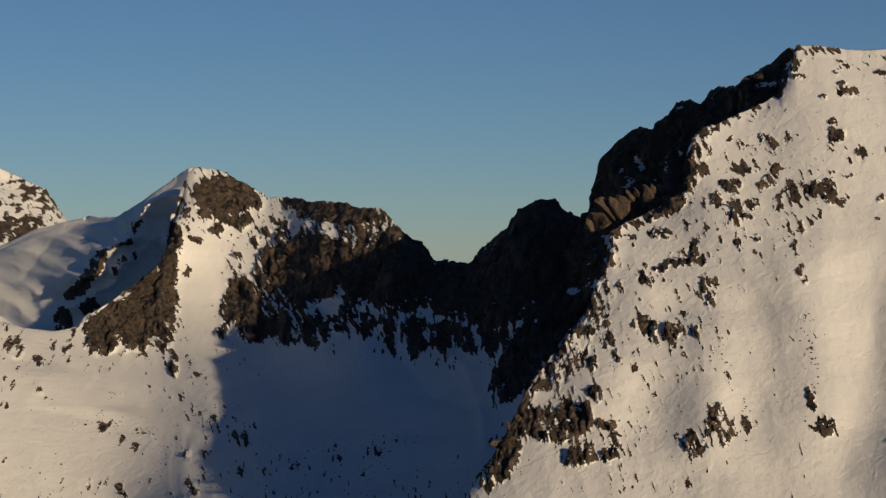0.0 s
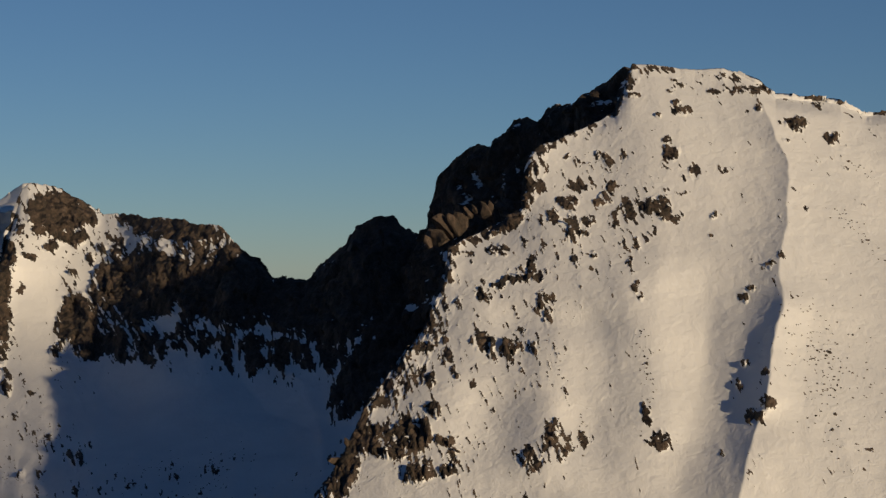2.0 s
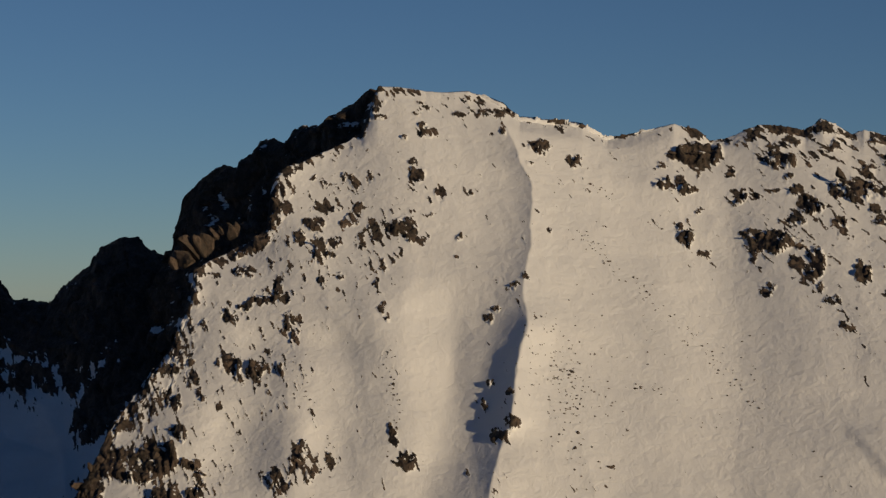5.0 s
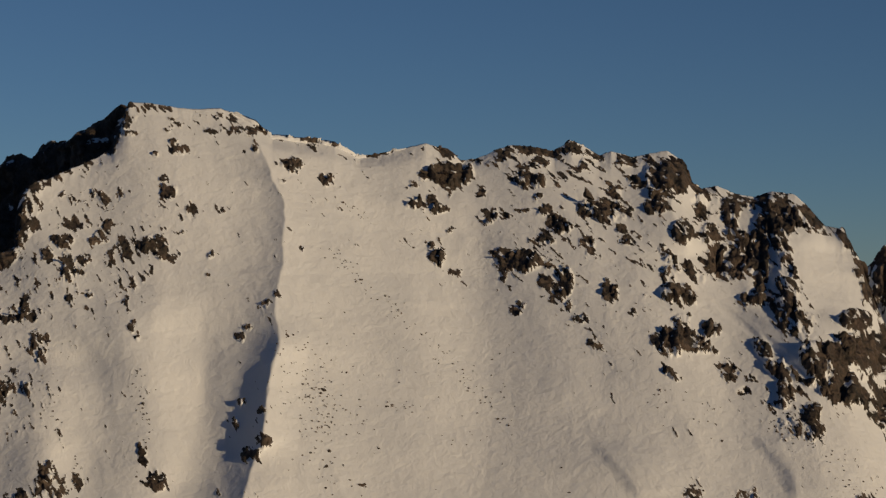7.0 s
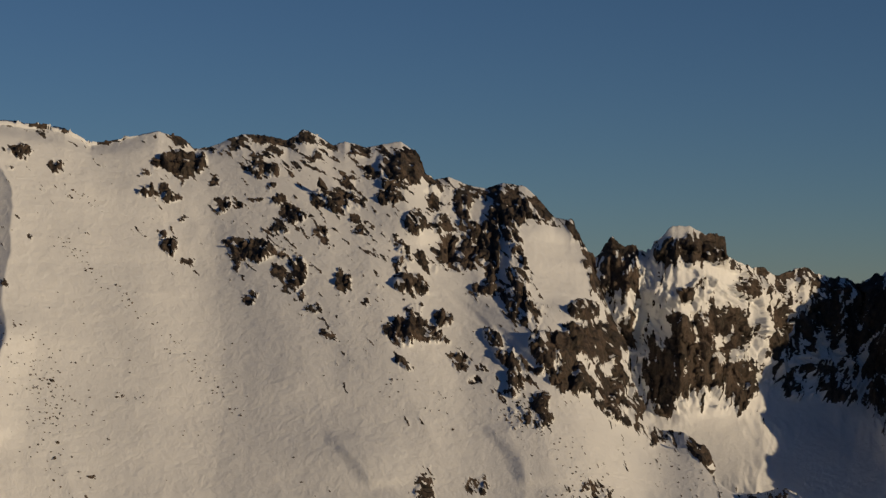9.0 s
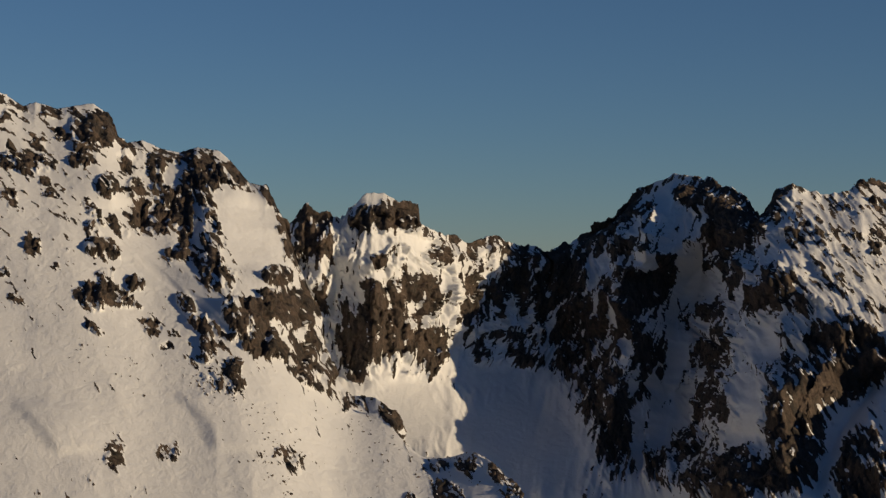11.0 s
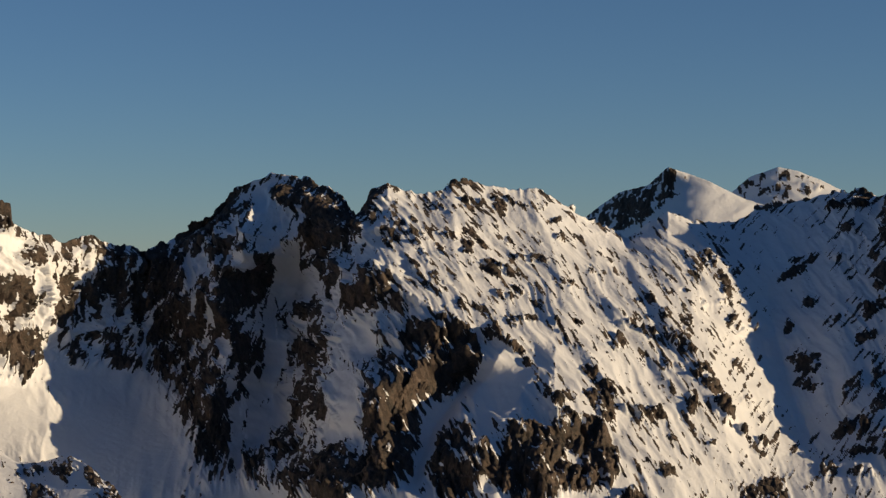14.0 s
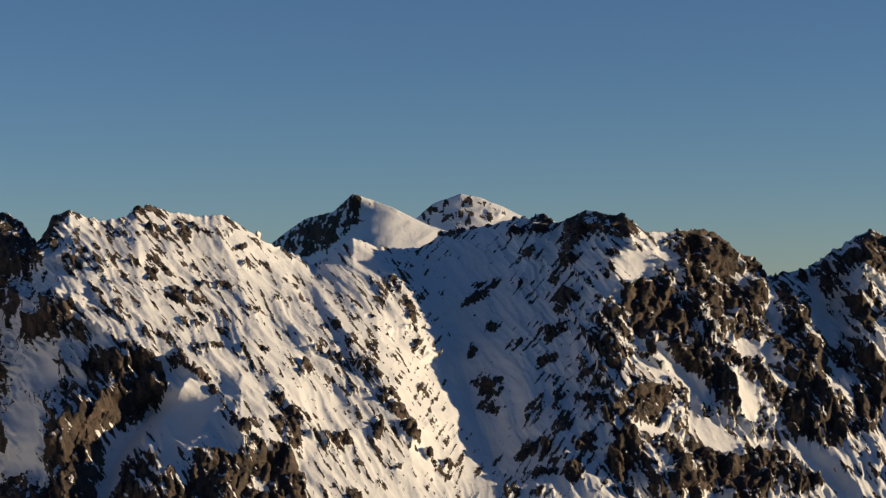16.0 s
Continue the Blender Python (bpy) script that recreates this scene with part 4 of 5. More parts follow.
MAIN_ROCKS = MAIN_ROCKS_A + MAIN_ROCKS_B + MAIN_ROCKS_C + MAIN_ROCKS_D + MAIN_ROCKS_E + MAIN_ROCKS_F + MAIN_ROCKS_G + MAIN_ROCKS_H + MAIN_ROCKS_I + MAIN_ROCKS_J + MAIN_ROCKS_K
MAIN_PATCHES_A = [
    (29.13, -60.5, 21.5, 14.3, -35, 1), (23.36, 59.6, 52.4, 52.4, 0, 0.7), (22.72, 109, 80.3, 19, 0, 0.95),
    (4.35, -40.7, 9.3, 33.5, -35, 1.5), (2.89, -88.9, 10.7, 32, -35, 1.6), (1.74, -126.7, 10.3, 24, -40, 1.8),
    (5.97, 29.9, 43.8, 11.9, 20, 1.2), (7.26, 64.2, 10.1, 20.1, -20, 1.2), (32.2, -72.3, 11.2, 9.3, -35, 1.5),
    (33.01, -90, 22.2, 3.7, -20, 0.8), (19.02, -39.2, 94.3, 43.5, 0, -1.5), (19.84, -85, 113.5, 34.4, 0, -1.5),
    (17, -27.7, 55.2, 73.6, 0, -1.5), (11.77, -27.2, 21.8, 101.8, 0, -1.5), (6.09, -12.8, 49.3, 87.2, 0, 0.45)]
MAIN_PATCHES_B = [
    (9.81, 41.2, 58.5, 46.8, 0, 0.5), (4.65, -81.8, 53, 53, 0, 0.4), (24.53, 110.1, 8.5, 3.8, 0, 2.7),
    (22.89, 121.2, 8.5, 3.8, 0, 2.7), (23.71, 114, 6, 3.8, 0, 2.5), (21.75, 119.3, 10.2, 3.4, 0, 2.5)]
MAIN_PATCHES = MAIN_PATCHES_A + MAIN_PATCHES_B
MAIN_PATCHES_BUTTRESS = [
    (3.88, -100.1, 10.9, 9.6, 0, 2.8), (2.49, -103.4, 9.7, 13.1, 0, 2.8), (1.87, -122.9, 8.8, 15.6, -20, 2.8), (4.37, -86.3, 4.8, 3.8, 0, 2.5),
    (3.96, -122.1, 8.6, 3.7, 15, 2.6), (4.78, -119.6, 5.3, 4.6, 0, 2.5), (4.7, -103.9, 6.1, 2.7, 0, 2.5), (3.31, -110.2, 7.5, 3.0, 0, 2.4),
    (4.81, -2.1, 3.8, 6.8, 0, 2.2), (6.66, -8.4, 14.9, 2.2, 8, 2.5), (5.72, -17.1, 4.1, 4.8, 0, 2.4), (5.92, -48.9, 6.5, 3.9, 0, 2.3),
    (6.62, -51.4, 6.0, 5.3, 0, 2.4), (10.89, 39.2, 10.7, 3.4, -40, 2.4)]
MAIN_PATCHES_CLUSTER = [
    (19.36, 100.6, 18.6, 8.3, -8, 2.5), (20.75, 64.5, 9.6, 4.0, 10, 2.2), (21.57, 32.9, 13.9, 6.9, -5, 2.4), (19.03, 37.1, 7.0, 6.2, 0, 2.4),
    (22.55, 57.9, 10.3, 6.3, -15, 2.4), (21.73, 93.4, 12.3, 6.6, -20, 1.9), (22.71, 18.9, 6.1, 9.9, 15, 2.2), (21.32, 1.6, 4.5, 3.7, 0, 2.1),
    (18.3, 75.3, 7.2, 2.4, 0, 2.1), (19.12, 73.2, 7.2, 2.4, -20, 2.1), (15.79, 97.2, 4.9, 4.9, 0, 2.3), (14.9, 108.0, 7.4, 5.0, -20, 2.2),
    (23.86, 71.0, 12.8, 8.8, 10, 2.3), (23.37, 45.2, 6.2, 4.7, -30, 2.1), (23.94, 11.0, 4.5, 8.3, 0, 2.1)]
MAIN_PATCHES_TOWER_A = [
    (25.7, 98.0, 17.4, 15.8, 0, 2.9), (25.3, 84.9, 7.4, 14.3, 10, 2.1), (24.65, 93.7, 5.8, 5.8, 0, 1.9),
    (25.14, 73.5, 4.8, 7.3, 0, 2.1), (26.04, 54.6, 7.2, 11.9, 10, 2.0), (26.68, 77.3, 7.4, 14.4, 0, 2.1),
    (26.77, 55.1, 8.8, 8.0, -20, 2.0), (27.5, 68.9, 5.7, 18.4, 10, 2.1), (27.82, 78.3, 12.5, 4.6, -35, 1.9),
    (28.81, 64.7, 16.3, 18.4, 0, 2.8), (29.62, 68.5, 11.5, 9.0, -40, 2.5), (28.32, 34.3, 5.1, 31.6, 0, 2.7),
    (28.97, 42.9, 7.2, 17.9, 15, 2.0), (27.5, 34.2, 23.7, 15.8, 0, 2.7), (27.75, 51.3, 10.1, 10.1, 0, 2.1)]
MAIN_PATCHES_TOWER_B = [
    (29.14, 18.0, 7.8, 19.4, 10, 2.5), (28.98, -5.4, 10.6, 17.0, 20, 2.5), (28.0, 8.0, 8.4, 4.6, 0, 2.0),
    (30.61, 52.0, 6.5, 8.1, 0, 2.3), (31.02, 35.3, 4.8, 12.1, 15, 2.1), (31.27, 14.6, 4.0, 11.9, 0, 1.9),
    (30.94, -6.2, 10.8, 6.5, 0, 2.4), (31.27, -28.4, 22.7, 13.2, 0, 2.7), (31.76, -50.7, 9.3, 20.5, 10, 2.6),
    (30.45, -35.1, 18.4, 11.0, 0, 2.4), (29.8, -31.3, 11.0, 11.0, 0, 2.2), (30.62, -52.6, 19.8, 9.0, -15, 2.5),
    (31.77, -71.1, 16.3, 5.1, -30, 2.6), (29.47, -42.5, 9.0, 8.3, -40, 2.1), (29.63, -13.0, 5.6, 11.2, 15, 1.8)]
MAIN_PATCHES_TOWER_C = [
    (30.2, 26.5, 18.9, 29.6, 10, -2.8), (27.83, 60.1, 4.5, 11.4, 10, -0.5), (30.21, -43.8, 3.6, 6.5, 10, -2.0),
    (30.95, -43.2, 9.5, 2.2, -45, -1.7), (31.68, -44.1, 6.0, 3.8, 35, -1.7), (28.98, -31.3, 21.9, 3.3, -42, -2.0),
    (27.51, -5.5, 26.3, 3.4, -42, -1.3), (29.06, 26.2, 4.7, 6.3, 0, -1.3), (26.04, 9.7, 15.2, 8.0, 0, 2.3),
    (25.72, 21.4, 5.7, 5.4, 0, 1.9), (26.05, -23.9, 16.4, 7.7, 0, 2.6), (25.4, -20.2, 9.1, 3.6, 0, 2.1),
    (26.05, -11.1, 5.2, 7.4, 0, 1.8), (26.86, -13.0, 6.7, 4.8, 0, 2.2), (26.78, -27.5, 6.6, 2.9, 0, 2.0)]
MAIN_PATCHES_TOWER_D = [
    (25.73, -43.0, 9.2, 3.2, -35, 2.1), (26.36, 25.6, 9.7, 3.5, -45, 2.0), (25.71, 33.5, 11.6, 2.7, -45, 1.8),
    (27.27, -38.3, 7.2, 6.5, 0, 1.8), (28.0, -41.8, 5.4, 4.3, -30, 1.6), (28.33, -27.7, 11.0, 4.8, -45, 2.0),
    (28.82, -41.8, 12.6, 4.7, -45, 2.1), (28.99, -55.5, 6.4, 8.9, 0, 1.9), (29.64, -68.8, 7.7, 5.2, 0, 2.2),
    (28.91, -75.1, 4.8, 3.5, 0, 1.7), (29.64, -75.9, 6.2, 3.1, 0, 1.8), (27.76, -52.1, 3.2, 3.2, 0, 1.9),
    (24.41, 66.7, 4.0, 4.8, 0, 1.8)]
MAIN_PATCHES_TOWER = MAIN_PATCHES_TOWER_A + MAIN_PATCHES_TOWER_B + MAIN_PATCHES_TOWER_C + MAIN_PATCHES_TOWER_D
EAST_PATCHES_A = [
    (32.0, 30.0, 15.6, 24.5, 0, 2.2), (32.41, 25.5, 4.4, 22.2, 0, 2.2), (32.25, -24.1, 6.2, 17.6, -5, 1.9),
    (32.61, -15.1, 3.1, 35.3, -6, -2.0), (32.34, -63.6, 3.9, 26.2, 25, -2.2), (34.05, 38.3, 26.7, 12.5, 0, 2.4),
    (33.69, 55.1, 15.6, 5.8, 25, -2.2), (34.7, 39.3, 8.0, 15.6, 0, 2.2), (34.89, 21.2, 24.6, 6.7, -25, -1.6),
    (33.88, 16.5, 11.1, 9.8, 0, -1.0), (33.88, 2.0, 8.9, 5.3, 0, 1.5), (35.51, 12.3, 10.0, 8.2, 0, 1.8),
    (36.08, 17.2, 6.4, 13.8, 0, 1.7), (33.89, -32.9, 19.8, 24.3, 0, 2.5), (34.86, -24.1, 20.1, 20.1, 0, 2.1)]
EAST_PATCHES_B = [
    (33.4, -59.2, 10.9, 24.0, 0, 2.3), (34.38, -59.4, 17.6, 15.4, 0, 2.2), (35.35, -69.0, 14.2, 17.8, 0, 2.4),
    (33.24, -80.6, 8.7, 13.0, 0, 2.0), (32.91, -50.5, 5.3, 21.9, 0, 1.6), (34.86, -33.1, 7.1, 5.3, 0, -1.7),
    (33.88, -6.9, 11.1, 4.9, 0, -1.3), (33.23, -24.0, 4.4, 11.0, 15, -1.4), (35.68, -10.7, 6.8, 10.0, 0, -1.2),
    (34.71, -95.6, 25.9, 9.5, 0, -1.8), (36.41, -24.8, 6.5, 32.4, -10, 1.9), (36.98, -29.9, 8.4, 21.1, -10, 1.8),
    (36.65, -71.0, 3.2, 10.1, 15, 2.0), (37.46, -60.9, 16.5, 2.8, -10, 2.4), (37.79, -75.1, 6.6, 9.4, 0, 2.4)]
EAST_PATCHES_C = [
    (38.19, -84.5, 10.4, 4.7, 0, 2.4), (38.51, -25.7, 10.6, 29.0, 0, 1.6), (37.78, -11.0, 12.0, 14.3, 0, 1.3),
    (38.91, 3.6, 14.7, 19.6, 0, 1.9), (39.39, -64.0, 12.0, 43.2, 5, 2.1), (39.55, -25.7, 17.0, 38.9, 0, 2.1),
    (39.71, -116.6, 13.8, 23.0, 0, 2.1), (38.43, 8.4, 29.1, 5.3, -10, 1.7), (36.81, 20.0, 14.1, 3.8, 0, 1.6),
    (37.46, -39.7, 7.6, 12.3, 0, -0.8), (37.14, -91.6, 32.1, 11.9, 0, -2.4), (37.63, -125.5, 48.4, 30.8, 0, -2.6),
    (34.06, -123.9, 41.7, 16.7, 0, -1.6)]
EAST_PATCHES_LEDGES = [
    (41.34, 35.9, 7.7, 10.6, 20, -1.9), (41.66, 2.1, 12.4, 7.1, -25, -1.9), (41.15, -68.0, 7.0, 11.2, 25, -1.9),
    (40.65, -42.6, 4.7, 12.3, 15, -1.6), (41.94, -98.0, 6.4, 10.9, 25, -1.8), (41.4, -118.1, 5.4, 9.0, 20, -1.8),
    (40.08, -6.8, 4.3, 12.5, 10, -1.6), (42.86, -6.3, 5.6, 21.0, 12, -1.8), (42.45, -48.7, 4.6, 18.5, 12, -1.6),
    (42.11, 56.9, 8.7, 12.5, 0, -1.8), (39.5, 27.5, 5.8, 4.4, 0, -1.5)]
EAST_PATCHES = EAST_PATCHES_A + EAST_PATCHES_B + EAST_PATCHES_C + EAST_PATCHES_LEDGES
EAST_PATCHES_FACE_A = [
    (39.21, 10.7, 24.7, 9.9, 25, 1.7), (40.51, 28.2, 22.1, 8.8, 32, 1.7), (40.03, -23.9, 24.2, 24.2, 0, 1.2),
    (39.38, -72.2, 7.6, 22.0, 10, 1.5), (40.2, -66.8, 16.6, 28.5, 0, 1.4), (40.56, -111.2, 23.9, 22.9, 0, 2.1),
    (40.9, -142.2, 17.6, 19.8, 0, 1.9), (41.71, -92.2, 11.5, 27.5, 0, 1.4), (41.5, -23.2, 21.3, 18.9, 0, 2.0),
    (42.19, -8.6, 14.2, 17.9, 0, 2.1), (40.85, -40.3, 19.0, 19.0, 0, 1.8), (41.26, -65.7, 14.0, 14.0, 0, 2.0),
    (40.04, -131.7, 9.9, 18.9, -20, 1.8), (42.18, -158.0, 12.5, 15.0, 0, 2.0), (42.86, -137.2, 10.2, 17.9, -22, 1.8)]
EAST_PATCHES_FACE_B = [
    (43.31, -117.1, 7.8, 18.1, -15, 1.7), (42.32, -64.7, 12.0, 13.8, 0, 1.5), (42.84, -32.0, 6.5, 23.2, -20, 1.4),
    (43.21, 5.8, 10.3, 18.7, 0, 1.6), (44.08, 37.9, 21.3, 26.0, 0, 2.7), (43.45, 53.9, 9.5, 14.2, 0, 1.7),
    (44.28, 9.5, 13.7, 9.1, 0, 1.3), (45.09, 42.7, 10.9, 20.0, -15, 2.1), (41.17, 10.6, 19.3, 12.0, 0, 1.5),
    (43.02, -8.4, 9.1, 32.6, -8, -2.4), (42.59, -77.8, 10.9, 23.7, -15, -2.2), (42.64, 27.5, 6.2, 19.0, 0, -2.0),
    (42.18, 52.2, 7.2, 20.2, -5, -0.4), (41.16, 50.5, 17.6, 14.7, 0, 1.6), (43.21, 59.0, 14.3, 12.4, 0, 1.8)]
EAST_PATCHES_FACE_C = [
    (41.52, -139.2, 7.0, 26.2, -5, -1.7), (42.37, -126.1, 9.6, 21.9, -22, -1.9), (41.85, -172.7, 36.6, 8.9, 0, -2.4),
    (37.92, -135.9, 60.7, 47.7, 0, -2.6), (39.23, -145.3, 21.8, 30.5, 10, -1.8), (43.79, -40.2, 11.3, 16.3, 0, 1.1),
    (43.55, -75.8, 17.8, 16.0, 0, 1.3), (43.64, -104.3, 13.0, 21.6, 0, 1.4), (43.16, -158.0, 8.9, 25.2, -15, 2.1),
    (44.44, -3.4, 16.3, 9.0, 20, 1.1), (45.1, -26.3, 17.5, 10.9, 0, 1.1), (45.75, -20.7, 26.9, 6.9, -40, 1.2),
    (45.46, -54.8, 10.6, 8.5, 0, 1.0), (45.92, -82.0, 18.9, 14.8, 0, 1.8), (45.64, -124.9, 14.2, 39.5, 0, 2.8)]
EAST_PATCHES_FACE_D = [
    (44.38, -151.1, 15.8, 28.4, -8, 2.6), (46.35, -109.4, 9.5, 31.8, 0, 2.4), (46.93, -69.4, 14.8, 28.8, 0, 2.6),
    (47.74, -71.0, 18.8, 18.8, -30, 2.6), (46.57, -53.7, 10.4, 15.0, 0, 2.0), (47.54, -46.0, 20.1, 8.4, -38, 2.0),
    (44.62, -100.4, 10.0, 25.8, 0, -1.7), (45.1, -59.4, 12.8, 12.8, 0, -1.2), (47.58, -100.0, 5.2, 24.7, -36, -2.6),
    (46.81, -130.0, 6.6, 24.0, -20, -2.6), (45.93, -159.9, 8.3, 6.1, 0, -1.8), (49.97, -134.8, 42.8, 23.7, 0, 2.6),
    (51.59, -129.3, 24.2, 19.5, -35, 2.3), (47.71, -131.7, 21.6, 18.5, 40, 2.1), (52.83, -160.5, 16.2, 7.7, -20, 2.1)]
EAST_PATCHES_FACE_E = [
    (47.56, -151.7, 12.0, 15.1, 0, 2.2), (51.12, -133.9, 9.7, 4.2, -20, -1.5), (48.69, -150.7, 6.8, 4.9, 0, -1.7),
    (51.28, -157.8, 13.6, 6.8, 0, -1.8), (48.97, -123.9, 5.0, 11.6, 0, -1.2), (49.03, -86.9, 21.7, 24.1, 0, -2.4),
    (49.47, -45.0, 67.3, 25.2, -42, -0.2), (52.03, -45.2, 25.7, 51.5, 20, -0.2), (57.11, 56.4, 30.0, 3.4, 8, 1.9),
    (59.0, 60.6, 20.0, 5.3, 0, 2.2), (60.13, 42.2, 9.4, 19.7, 0, 1.6), (60.95, 61.0, 23.5, 6.1, 0, 1.8),
    (57.66, -46.7, 41.2, 86.9, 10, -0.9), (62.1, -19.5, 25.7, 22.9, 0, 2.6), (62.91, -24.4, 13.8, 16.6, 0, 2.2)]
EAST_PATCHES_FACE_F = [
    (61.42, -19.4, 9.1, 16.5, 0, 2.0), (62.22, -47.5, 18.1, 5.4, 0, 1.8), (62.05, -89.6, 24.6, 14.0, 0, 2.4),
    (61.24, -89.5, 9.6, 13.1, 0, 1.8), (63.57, 22.6, 12.3, 26.5, 0, 2.2), (64.26, 22.6, 14.4, 28.7, 0, 2.3),
    (65.46, 22.9, 25.5, 11.8, -30, 2.1), (65.29, -20.7, 17.2, 28.6, 0, 2.0), (63.54, -60.7, 13.6, 18.2, -10, 2.2),
    (64.39, -74.5, 10.0, 22.7, 25, 1.9), (63.81, -136.1, 26.0, 17.3, 0, 2.6), (64.96, -141.6, 26.2, 20.1, 0, 2.4),
    (62.72, -118.8, 18.2, 10.8, 0, 2.0), (61.55, -122.0, 12.9, 18.0, 0, 1.8), (66.44, -16.4, 19.4, 17.4, 0, 2.0)]
EAST_PATCHES_FACE_G = [
    (66.42, -53.9, 21.8, 21.8, 0, 2.1), (66.88, -94.0, 18.5, 27.7, 0, 2.1), (67.51, -111.3, 11.4, 18.3, 0, 1.9),
    (68.62, -81.3, 14.1, 28.2, 0, 2.0), (68.78, 32.1, 17.8, 19.8, 0, 2.2), (68.45, -21.5, 12.1, 14.6, 0, 1.8),
    (66.24, -118.9, 13.5, 18.0, 0, 1.8), (66.67, -147.7, 17.7, 11.1, 0, 1.7), (63.58, 49.3, 19.1, 4.3, 0, 2.1),
    (67.68, 17.5, 19.7, 8.9, 25, 1.5), (61.95, 21.6, 16.7, 15.8, -40, -1.5), (63.22, -64.8, 32.5, 6.8, -45, -1.9),
    (64.17, -112.3, 27.4, 9.7, -40, -1.7), (65.31, -49.4, 16.8, 12.2, 0, -1.5), (67.23, -22.3, 7.8, 34.9, 18, -2.0)]
EAST_PATCHES_FACE_H = [
    (65.11, -86.0, 8.2, 23.7, 30, -1.2), (67.18, -140.8, 36.7, 7.6, -40, -1.7), (62.93, 32.1, 14.1, 9.4, 0, -1.2),
    (67.85, -26.2, 9.7, 19.4, 10, -0.5), (62.53, -106.5, 21.8, 5.2, -10, -1.2)]
EAST_PATCHES_FACE = EAST_PATCHES_FACE_A + EAST_PATCHES_FACE_B + EAST_PATCHES_FACE_C + EAST_PATCHES_FACE_D + EAST_PATCHES_FACE_E + EAST_PATCHES_FACE_F + EAST_PATCHES_FACE_G + EAST_PATCHES_FACE_H
FAR_FRONT_PATCHES = [
    (53.1, 107.2, 60, 40, 25, 0.95), (52.4, 81.9, 60, 27, 0, 0.9), (53.8, 136, 17.5, 20, 0, 1.0),
    (55.07, 104.3, 43.3, 26, 0, -1),]
FAR_BACK_PATCHES = [
    (56.95, 141.3, 35.6, 16.8, 0, 0.7), (56.05, 158.1, 16, 20, 0, 0.8), (57.85, 146.1, 25.2, 12.6, 0, 0.9),
    (57.2, 166.1, 21.1, 8.4, 0, 0.8),]
EAST_ROCKS_A = [
    (47.2, 49.9, 6.3, 3.6, -45), (48.1, 51.6, 10.0, 3.6, -5), (47.61, 69.1, 7.3, 2.7, 20),
    (48.72, 57.8, 4.6, 6.4, -20), (48.95, 45.8, 6.4, 4.1, -50), (49.25, 53.3, 5.5, 3.2, -50),
    (49.66, 48.6, 4.6, 3.2, -60), (50.15, 51.3, 3.7, 5.5, -20), (50.47, 37.0, 6.4, 2.3, 20),
    (50.96, 42.4, 5.6, 3.3, 0), (51.53, 45.3, 8.5, 2.8, -20), (52.02, 33.5, 6.7, 2.4, -50),
    (45.97, 42.6, 4.5, 2.2, -50), (46.22, 33.4, 6.2, 2.2, -50), (46.63, 24.2, 7.1, 2.7, -45),
    (46.91, 20.6, 4.4, 2.2, -45), (46.55, 16.5, 5.3, 1.8, -30), (47.28, 14.3, 5.3, 2.2, -20)]
EAST_ROCKS_B = [
    (48.02, 15.2, 6.2, 3.5, -60), (48.51, 15.3, 5.3, 1.8, -20), (49.28, 21.0, 2.7, 6.3, 0),
    (50.64, 18.1, 6.3, 1.8, 0), (51.24, 20.7, 4.6, 3.2, -60), (46.71, 8.4, 5.2, 2.2, -30),
    (46.96, 0.9, 6.1, 2.2, -40), (47.37, 9.8, 5.3, 1.8, -40), (47.12, -7.0, 5.2, 1.7, -50),
    (48.76, -2.6, 9.6, 3.5, -45), (49.25, -3.5, 6.1, 2.6, -50), (49.58, 6.4, 6.2, 2.7, -10),
    (50.15, 4.2, 8.0, 3.1, -5), (51.62, -4.8, 5.4, 3.6, -50), (50.88, -13.6, 4.4, 2.2, -45),
    (52.1, 4.4, 5.5, 2.3, -50), (48.35, -30.6, 6.8, 2.1, -30), (47.86, -30.6, 5.9, 1.7, -30)]
EAST_ROCKS_C = [
    (48.68, -33.6, 6.8, 2.5, -40), (49.09, -22.2, 6.9, 3.4, -40), (49.58, -16.6, 5.2, 2.2, -45),
    (48.92, -47.2, 7.5, 2.9, -60), (49.41, -39.0, 10.2, 3.0, 0), (49.9, -39.0, 5.1, 1.7, 0),
    (49.25, -55.3, 4.2, 1.7, -45), (50.64, -45.3, 2.5, 5.9, 20), (51.21, -41.4, 5.1, 1.7, -30),
    (49.58, -61.3, 6.6, 2.5, -30), (49.86, -71.1, 3.3, 2.1, -40), (50.72, -92.9, 7.2, 4.8, 0),
    (50.36, -88.3, 3.2, 6.5, 0), (50.89, -105.0, 5.6, 3.2, -20), (51.57, -77.5, 5.8, 3.3, -40),
    (52.14, -88.6, 8.2, 2.5, -28), (51.9, -99.3, 12.1, 5.7, -35), (53.32, -22.7, 3.6, 6.7, 30)]
